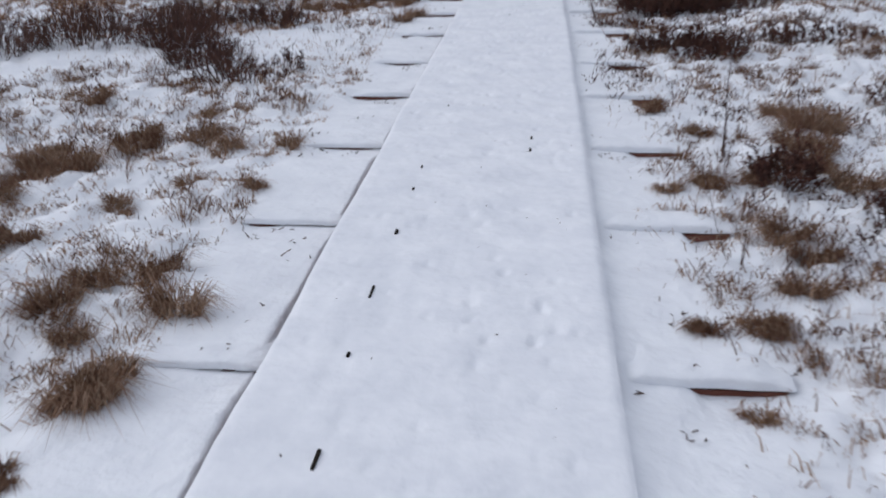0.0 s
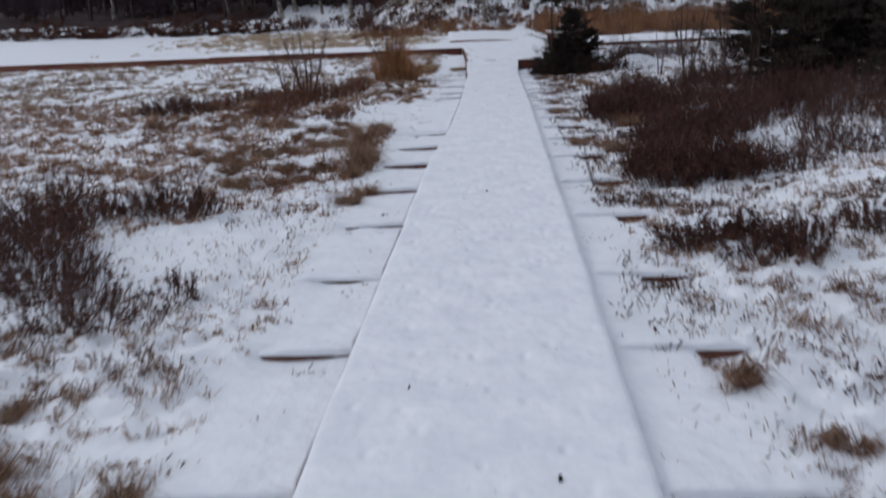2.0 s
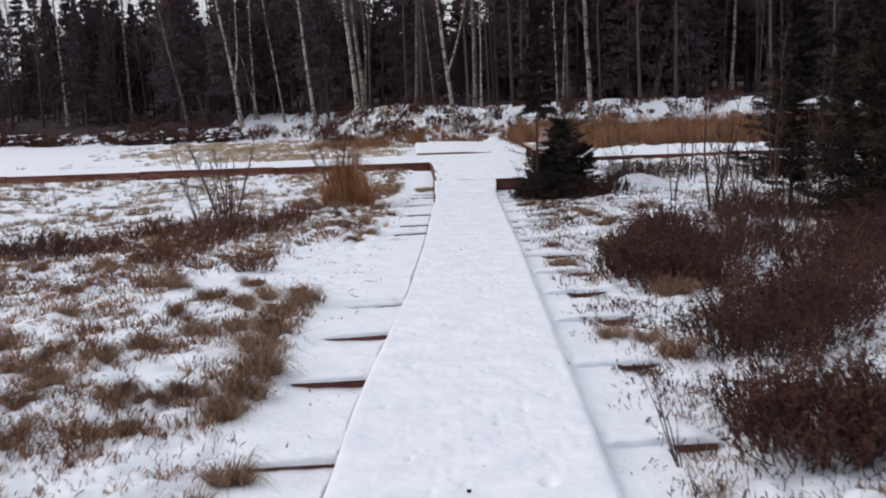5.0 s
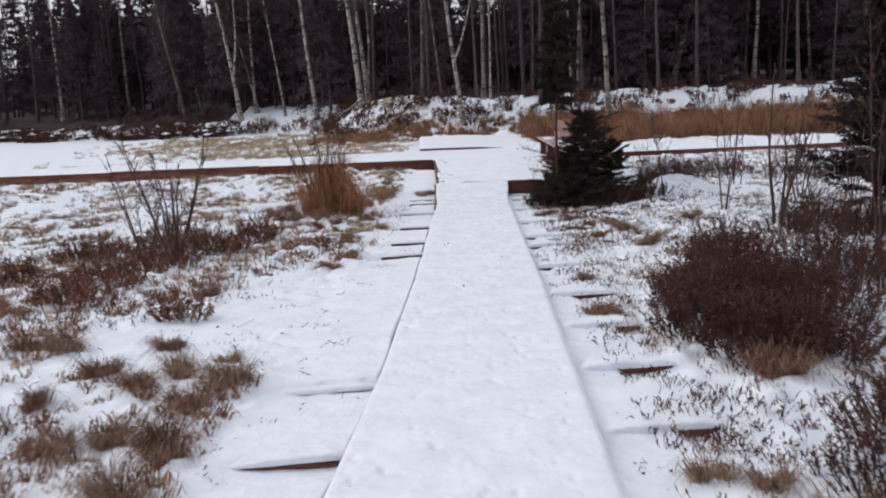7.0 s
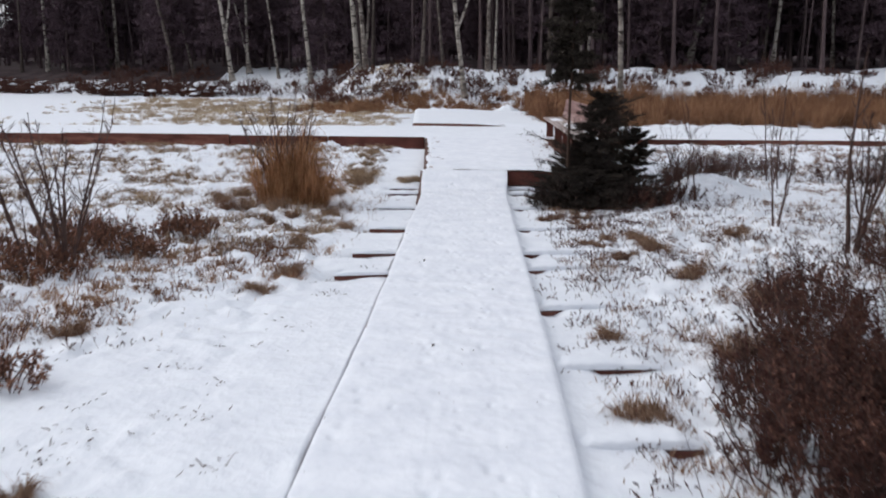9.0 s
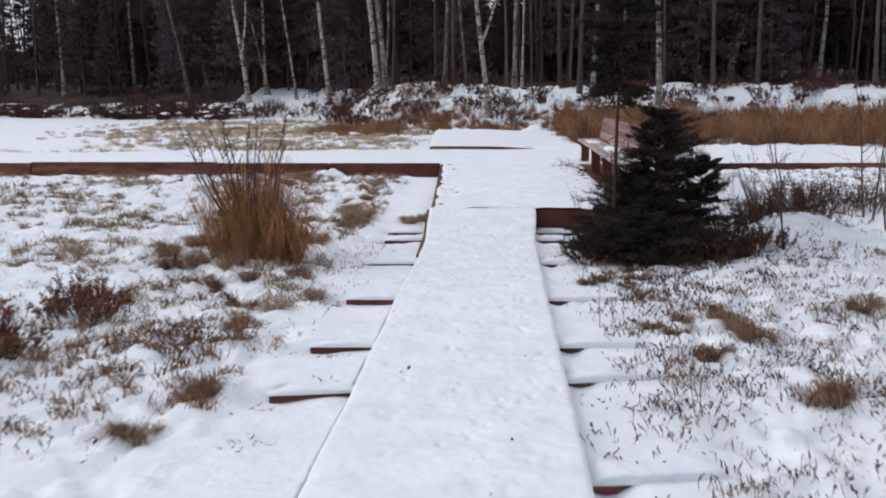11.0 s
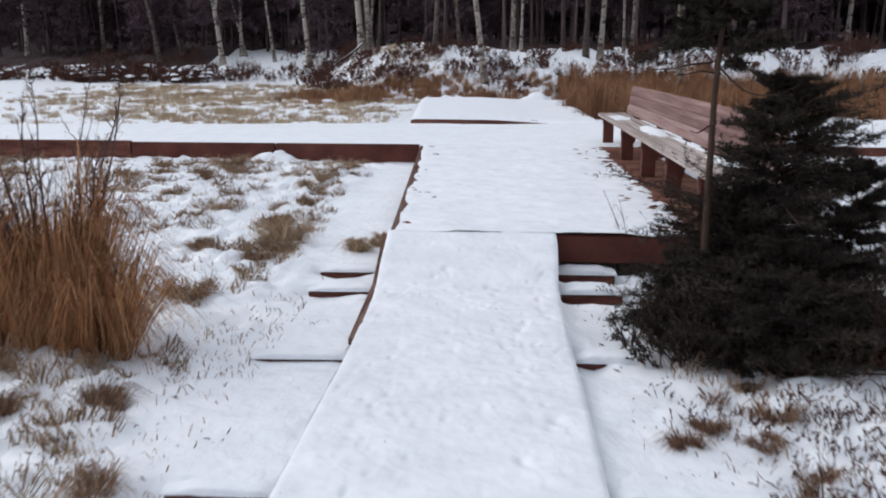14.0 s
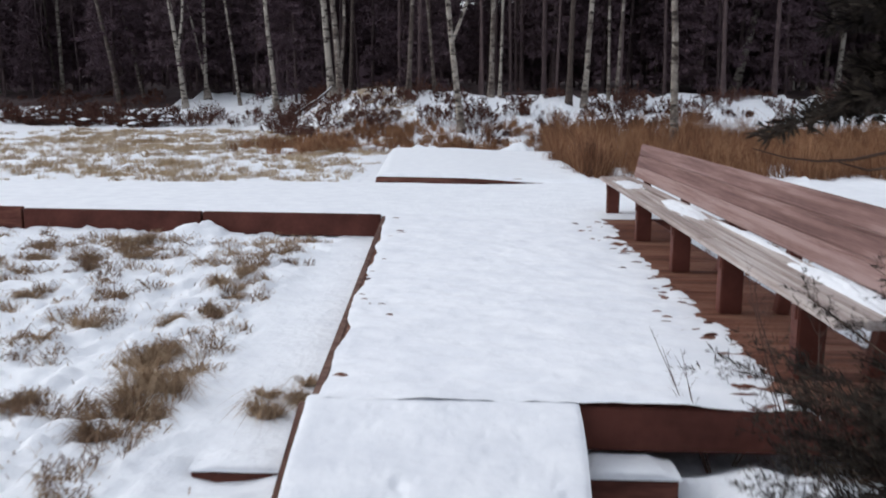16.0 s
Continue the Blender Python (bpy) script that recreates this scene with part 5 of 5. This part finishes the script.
left_far = off_path(field(2600, -9, -1.75, 20.0, 31.4, 7, 0.03, 0.05, 0.15, 0.08, 0.17, 0.6) + field(3600, -24, -9, 20.0, 31.6, 7, -0.2, 0.05, 0.15, 0.08, 0.16, 0.8))
tussocks("grass_field", left_far, olive_grass, 3, "withered brown grass tufts up to the cross walk", 52, 1.0, 0.0034)
far_left = off_path(field(5200, -22, -0.5, 36.6, 60.0, 8, 0.06, 0.08, 0.26, 0.10, 0.26, 1.3))
tussocks("grass_field", [s for s in far_left if s[0] > -7.5 - (s[1] - 36) * 0.42 - rg.exponential(2.2) and not (-2.6 < s[0] < 2 and s[1] < 46)], pale_grass, 4, "pale straw grass beyond the cross walk", 34, width=0.004)
right_near = off_path(field(1700, 0.72, 6.0, 0.6, 10.8, 13, -0.2, 0.03, 0.12, 0.05, 0.15, 0.5))
tussocks("grass_field", right_near, dry_grass, 5, "tufts of withered brown grass among the heath")
right_far = off_path(field(4600, 0.7, 13, 10.3, 31.6, 15, -0.12, 0.04, 0.13, 0.06, 0.16, 0.7))
tussocks("grass_field", right_far, dry_grass, 6, "tufts of withered brown grass among the shrubs", 40)
back = field(900, -7, 3.5, 45.0, 52.0, 18, 0.05, 0.10, 0.22, 0.2, 0.65, 1.6)
tussocks("reed_bed", [s for s in back if not (-2.7 < s[0] < 2 and s[1] < 47.4)], reed_straw, 7, "rust brown reeds and rushes at the foot of the bank", 40, 0.4, 0.005)
reeds = field(2600, 1.8, 34, 38.5, 51.5, 19, -0.5, 0.10, 0.28, 0.4, 1.3, 1.5)
tussocks("reed_bed", reeds, reed_straw, 8, "tall rust brown reeds beyond the cross walk", 44, 0.5, 0.0045)

# single tussocks that stand by themselves
clump = empty("reed_clump")
tagged(clump, "big rust brown reed clump leaning over in the snow", "reed clump")
for nm, x, y, r, h, n, seed, spread, wind, droop in (
        ("tall_reeds", -2.6, 23.6, 0.22, 1.32, 1500, 61, 0.28, (0.1, -0.2), (0.05, 0.6)), ("leaning_reeds", -2.42, 23.5, 0.22, 1.15, 1300, 62, 0.55, (0.9, -0.6), (0.2, 0.95)),
        ("drooping_reeds", -2.15, 23.38, 0.14, 0.85, 380, 64, 0.85, (1.2, -0.8), (0.6, 1.05)), ("side_reeds", -2.82, 23.5, 0.2, 0.85, 650, 65, 0.5, (-0.6, -0.7), (0.3, 1.0)), ("short_reeds", -2.5, 23.42, 0.26, 0.6, 700, 63, 0.6, (0.1, -0.9), (0.3, 1.0))):
    ob = single_tussock(nm, x, y, r, h, n, clump_straw, seed, "", spread, 0.0032, wind, "", droop)
    ob.parent = clump
    tagged(ob, kind="stuff")
def lone_tussocks(seed, places):
    for i, (x, y, r, h) in enumerate(places):
        single_tussock("grass_tussock", x, y, r * 0.8, h * 1.12, int(4800 * r), olive_grass if y > 25 and x < 0 else dry_grass, seed + i, "withered brown grass tussock in the snow" if x < 0 else "withered grass tussock among the heath", 1.2, 0.0021, droop=(0.45, 1.15))


lone_tussocks(700, ((-1.55, 2.2, 0.07, 0.1), (-1.5, 2.6, 0.12, 0.16), (-1.55, 2.62, 0.1, 0.14), (-1.46, 2.78, 0.06, 0.1), (-1.76, 3, 0.09, 0.11), (-1.9, 3.2, 0.14, 0.17), (-1.42, 3.28, 0.1, 0.17), (-1.86, 3.5, 0.1, 0.13), (-1.62, 3.6, 0.09, 0.12), (-2.5, 3.95, 0.12, 0.14), (-2.2, 4.4, 0.09, 0.1), (-2.9, 4.5, 0.1, 0.12), (-1.55, 4.75, 0.06, 0.08), (-1.96, 4.85, 0.07, 0.09), (-2.92, 4.95, 0.16, 0.18), (-2.85, 5.15, 0.16, 0.2), (-3.08, 5.2, 0.13, 0.15), (-3.09, 5.46, 0.12, 0.14)))
lone_tussocks(720, ((-2.57, 5.55, 0.13, 0.18), (-1.95, 5.6, 0.08, 0.1), (-1.57, 5.6, 0.06, 0.1), (-2.17, 5.7, 0.13, 0.16), (-2.6, 5.7, 0.12, 0.13), (-2.38, 6.4, 0.08, 0.1), (-3.34, 6.54, 0.12, 0.16), (-1.52, 10.5, 0.1, 0.12), (-1.45, 10.85, 0.12, 0.18), (-2.8, 11.45, 0.13, 0.16), (-2.28, 11.54, 0.14, 0.15), (-1.64, 11.73, 0.13, 0.2), (-1.62, 11.95, 0.12, 0.2), (-2.2, 12.01, 0.11, 0.11), (-3.04, 12.04, 0.12, 0.14), (-2.47, 12.11, 0.13, 0.14), (-2.01, 12.16, 0.13, 0.14), (-3.04, 12.35, 0.12, 0.16)))
lone_tussocks(740, ((-1.66, 12.52, 0.13, 0.24), (-3.07, 12.67, 0.13, 0.14), (-3.4, 12.78, 0.14, 0.15), (-2.9, 12.98, 0.13, 0.17), (-3.25, 13.04, 0.12, 0.14), (-1.75, 13.08, 0.13, 0.25), (-2.75, 13.34, 0.14, 0.17), (-3.77, 13.4, 0.12, 0.17), (-1.81, 13.7, 0.15, 0.26), (-2.38, 13.71, 0.13, 0.16), (-2.18, 13.91, 0.12, 0.13), (-1.88, 14.32, 0.12, 0.2), (-2.88, 14.4, 0.1, 0.11), (-3.83, 14.53, 0.11, 0.14), (-2.28, 14.63, 0.12, 0.18), (-1.78, 14.78, 0.14, 0.24), (-2.13, 14.99, 0.12, 0.18)))
lone_tussocks(760, ((-2.67, 15.06, 0.14, 0.17), (-1.92, 15.25, 0.08, 0.1), (-4.19, 15.49, 0.12, 0.13), (-2.39, 15.58, 0.11, 0.15), (-3.22, 15.69, 0.13, 0.18), (-3.49, 15.72, 0.11, 0.16), (-5.28, 15.96, 0.13, 0.18), (-4.3, 16.97, 0.12, 0.17), (-5.33, 17.01, 0.12, 0.18), (-4.63, 17.26, 0.13, 0.14), (-2.8, 17.59, 0.12, 0.12), (-1.8, 18.87, 0.14, 0.12), (-1.73, 19.45, 0.12, 0.14), (-1.86, 20.85, 0.12, 0.13), (-2.05, 21.5, 0.12, 0.14), (-1.55, 21.85, 0.08, 0.12), (-2.53, 22.16, 0.1, 0.12), (-2.31, 22.52, 0.1, 0.13)))
lone_tussocks(780, ((-1.92, 22.58, 0.13, 0.15), (-2.59, 22.93, 0.12, 0.2), (-3.24, 23.04, 0.14, 0.2), (-3.03, 23.24, 0.12, 0.22), (-3.43, 23.55, 0.12, 0.2), (-3.38, 24.27, 0.12, 0.2), (-2.11, 24.42, 0.14, 0.17), (-1.99, 25.66, 0.1, 0.12), (-1.92, 25.96, 0.14, 0.2), (-1.24, 25.96, 0.09, 0.13), (-2.62, 26.01, 0.14, 0.14), (-2, 26.17, 0.13, 0.17), (-1.08, 26.25, 0.11, 0.12), (-1.87, 26.27, 0.1, 0.2), (-1.31, 26.34, 0.07, 0.08), (-1.13, 26.52, 0.05, 0.1), (-2.11, 26.7, 0.13, 0.18), (-2.1, 26.93, 0.1, 0.12)))
lone_tussocks(800, ((-2.82, 27.47, 0.1, 0.14), (-2.32, 27.64, 0.09, 0.1), (-2.1, 27.79, 0.12, 0.1), (-3.57, 28.19, 0.13, 0.1), (-2.05, 28.27, 0.09, 0.1), (-2.16, 28.51, 0.13, 0.14), (-2.11, 28.84, 0.09, 0.12), (-3.57, 29.01, 0.14, 0.1), (-3.73, 29.45, 0.14, 0.16), (-4.11, 29.46, 0.12, 0.1), (-3.39, 29.8, 0.14, 0.1), (-4.45, 30.28, 0.12, 0.12), (-3.61, 30.53, 0.13, 0.15)))
lone_tussocks(820, ((0.8, 2.72, 0.06, 0.07), (0.95, 3.25, 0.08, 0.08), (0.72, 3.28, 0.08, 0.07), (0.92, 3.36, 0.12, 0.08), (1.2, 3.7, 0.1, 0.12), (1.34, 4.05, 0.1, 0.16), (1.25, 4.3, 0.1, 0.16), (0.76, 4.84, 0.06, 0.07), (1, 5, 0.1, 0.12), (1.88, 5.1, 0.16, 0.18), (1.28, 5.2, 0.1, 0.14), (1.64, 5.4, 0.16, 0.17), (1.7, 5.7, 0.17, 0.22), (1.11, 5.95, 0.09, 0.12), (1.86, 6.2, 0.2, 0.26), (0.85, 6.54, 0.1, 0.12), (1.74, 6.65, 0.09, 0.13), (1.11, 12.72, 0.11, 0.18)))
lone_tussocks(840, ((0.98, 13.14, 0.08, 0.12), (0.75, 13.19, 0.08, 0.12), (1.51, 14.68, 0.15, 0.26), (0.79, 16.25, 0.08, 0.1), (0.66, 16.29, 0.07, 0.1), (1.44, 17.27, 0.12, 0.25), (0.75, 17.69, 0.08, 0.1), (2.05, 18.44, 0.16, 0.24), (1.7, 19.45, 0.14, 0.16), (1.28, 20.3, 0.13, 0.14), (1.65, 20.77, 0.14, 0.14), (1.15, 20.81, 0.07, 0.08), (1.65, 20.98, 0.12, 0.16), (1.02, 20.98, 0.08, 0.1), (1.24, 21.08, 0.09, 0.12), (1.59, 21.29, 0.13, 0.16), (2.64, 21.5, 0.14, 0.16), (1.12, 22.09, 0.07, 0.08)))
lone_tussocks(860, ((0.69, 22.29, 0.07, 0.08), (1.03, 22.42, 0.07, 0.08), (0.81, 22.52, 0.08, 0.1), (1.16, 22.73, 0.09, 0.1)))

# ---- stubble: single blades and bits everywhere outside the path ----
def stubble(name, n, x0, x1, y0, y1, seed, h, label, mat=dry_grass):
    q = np.random.default_rng(seed)
    x, y = q.uniform(x0, x1, n), q.uniform(y0, y1, n)
    keep = (fractal(x, y, 0.9, seed, 3) + q.normal(0, 0.3, n) > 0.1)
    x, y = x[keep], y[keep]
    root = np.stack([x, y, ground_z(x, y) - 0.01], -1)
    k = len(x)
    lean = np.stack([q.uniform(0, 2 * math.pi, k), q.uniform(0.2, 1.4, k)], -1)
    V, F = blades(root, h * q.uniform(0.4, 1.3, k), 0.0028 * q.uniform(0.6, 1.5, k), lean, q.uniform(0, 0.7, k), q)
    return tagged(new(name, mesh_np(name, V, F, mat)), label, "grass", kind="stuff")


stubble("grass_stubble", 16000, -5.5, -1.5, 0.8, 12, 91, 0.06, "thin withered blades poking through the snow")
stubble("grass_stubble", 16000, 0.75, 5, 0.8, 14, 92, 0.06, "thin withered blades poking through the snow")
stubble("grass_stubble", 9000, -7, -1.72, 17.5, 31.5, 93, 0.06, "thin withered blades poking through the snow", tan_grass)
stubble("grass_stubble", 1500, -1.75, -1.3, 20.5, 25.2, 98, 0.05, "thin withered blades poking through the snow")
stubble("grass_stubble", 1500, 0.5, 0.95, 1, 25, 99, 0.045, "thin withered blades poking through the snow")
stubble("grass_stubble", 12000, 0.8, 6, 14, 25, 94, 0.07, "thin withered blades poking through the snow")


def debris(name, n, x0, x1, y0, y1, seed, label):
    """Dark bits of twig and leaf lying on the snow, in small groups."""
    q = np.random.default_rng(seed)
    c = np.stack([q.uniform(x0, x1, n // 5), q.uniform(y0, y1, n // 5)], -1)
    p = c[q.integers(0, len(c), n)] + q.normal(0, 0.05, (n, 2))
    off = np.maximum(left_edge(p[:, 1]) - p[:, 0], p[:, 0] - right_edge(p[:, 1]))
    p = p[off > 0.04]
    k = len(p)
    a, ln = q.uniform(0, 2 * math.pi, k), q.uniform(0.01, 0.036, k)
    z = ground_z(p[:, 0], p[:, 1])
    s = np.linspace(0, 1, 3)[None, :, None]
    d = np.stack([np.cos(a), np.sin(a), q.uniform(-0.1, 0.9, k)], -1)
    P = np.stack([p[:, 0], p[:, 1], z - 0.002], -1)[:, None, :] + d[:, None, :] * ln[:, None, None] * s + q.normal(0, 0.002, (k, 3, 3))
    V, F = tubes(P, q.uniform(0.0015, 0.0045, k)[:, None] * np.array([[1.0, 0.9, 0.5]]))
    return tagged(new(name, mesh_np(name, V, F, twig_bark)), label, "debris", kind="stuff")


q = np.random.default_rng(64)
k = 150
px, py = q.uniform(-0.85, 0.27, k), q.uniform(1.2, 25.2, k)
at = np.stack([px, py, deck(py) + 0.001], -1)
way = np.stack([q.normal(0, 1, k), q.normal(0, 1, k), q.uniform(0, 0.3, k)], -1)
V, F = tubes(at[:, None, :] + way[:, None, :] * q.uniform(0.002, 0.008, k)[:, None, None] * np.array([0, 0.5, 1.0])[None, :, None], q.uniform(0.0015, 0.0035, k)[:, None] * np.array([[0.7, 1.0, 0.6]]))
tagged(new("plant_debris", mesh_np("plant_debris", V, F, twig_bark)), "dark crumbs on the trodden snow", "debris", kind="stuff")
debris("plant_debris", 2200, -4.2, -1.0, 1.0, 25, 95, "dark bits of twig and leaf scattered on the snow")
debris("plant_debris", 2400, 0.4, 2.6, 1.0, 25, 96, "dark bits of twig and leaf scattered on the snow")
debris("plant_debris", 260, -3.2, -1.2, 13.8, 19, 97, "small twigs lying on clean snow")

# ---- bank: brush, snow lumps, fallen log ----
rb = random.Random(77)
for i in range(64):
    x = -46 + 31 * rb.random()
    y = float(shore(x)) + rb.uniform(0.2, 3.0)
    s = rb.random() ** 2
    bog_shrub(x, y, 0.4 + 1.3 * s, 0.3 + 0.6 * s, 0.3 + 1.0 * s * rb.uniform(0.6, 1.3), int(30 + 70 * s), 900 + i, "dark brush on the lake shore dusted with snow", shrub_leaf, 0.9, name="shore_brush", coarse=3.4, caps=int(1 + 4 * s), lean=0.8)
for i in range(60):
    x = rb.uniform(-46, -5)
    y = float(shore(x)) + rb.uniform(1.5, 9.0)
    s = rb.random() ** 2
    bog_shrub(x, y, 0.4 + 0.8 * s, 0.3 + 0.4 * s, 0.3 + 0.6 * s, int(20 + 40 * s), 1200 + i, "dark leafless brush on the snowy bank", leafy=0.6, name="shore_brush", coarse=2.8)
for i in range(190):
    x = rb.uniform(-9, 24)
    y = float(shore(x)) + rb.uniform(0.6, 10.5)
    s = rb.random() ** 2
    bog_shrub(x, y, 0.25 + 0.7 * s, 0.2 + 0.4 * s, 0.2 + 0.6 * s, int(14 + 40 * s), 980 + i, "dark leafless brush on the snowy bank", leafy=0.6, name="shore_brush", coarse=2.6)


def snow_lump(x, y, rx, ry, h, seed, label):
    a, r = np.meshgrid(np.linspace(0, 2 * math.pi, 29), np.linspace(0, 1, 10))
    q = r * (1 + 0.25 * value_noise(np.cos(a) * 2 + seed, np.sin(a) * 2, seed))
    X, Y = q * np.cos(a) * rx, q * np.sin(a) * ry
    Z = h * np.sqrt(np.clip(1 - r ** 2, 0, 1)) * (1 + 0.55 * fractal(X, Y, 0.35, seed)) - 0.08 * r
    ob = new("snow_lump", grid_mesh("snow_lump", X, Y, Z, snow))
    ob.location = (x, y, float(ground_z(x, y)) - 0.02)
    return tagged(ob, label, "snow")


for i, (x, y, rx, ry, h) in enumerate(((1.0, 46.8, 0.6, 0.45, 0.3), (2.4, 45.6, 0.9, 0.5, 0.3), (3.3, 44.6, 0.8, 0.5, 0.28), (4.3, 43.6, 0.9, 0.5, 0.25), (-3.2, 46.5, 1.0, 0.4, 0.2), (-1.6, 47.0, 0.6, 0.3, 0.25))):
    snow_lump(x, y, rx, ry, h, 20 + i, "snow-covered tussock on the bog" if i else "snow-covered boulder beyond the landing stage")

log = empty("fallen_log", (-8.3, 61.0, float(ground_z(-8.3, 61.0)) + 0.1))
tl = np.linspace(0, 1, 9)
line = np.stack([tl * 1.7, 0.2 * tl, 1.3 * tl + 0.03 * np.sin(tl * 7)], -1)
child("stem", mesh_np("stem", *tubes(line[None], (0.07 * (1 - 0.5 * tl))[None], 8), forest_bark, True), log)
cap = line + np.array([0, 0, 0.05])
child("snow_cap", mesh_np("snow_cap", *tubes(cap[None], (0.045 * (1 - 0.5 * tl))[None], 8), snow, True), log, "thin ridge of snow")
tagged(log, "fallen tree stem leaning on the bank, dusted with snow", "log")
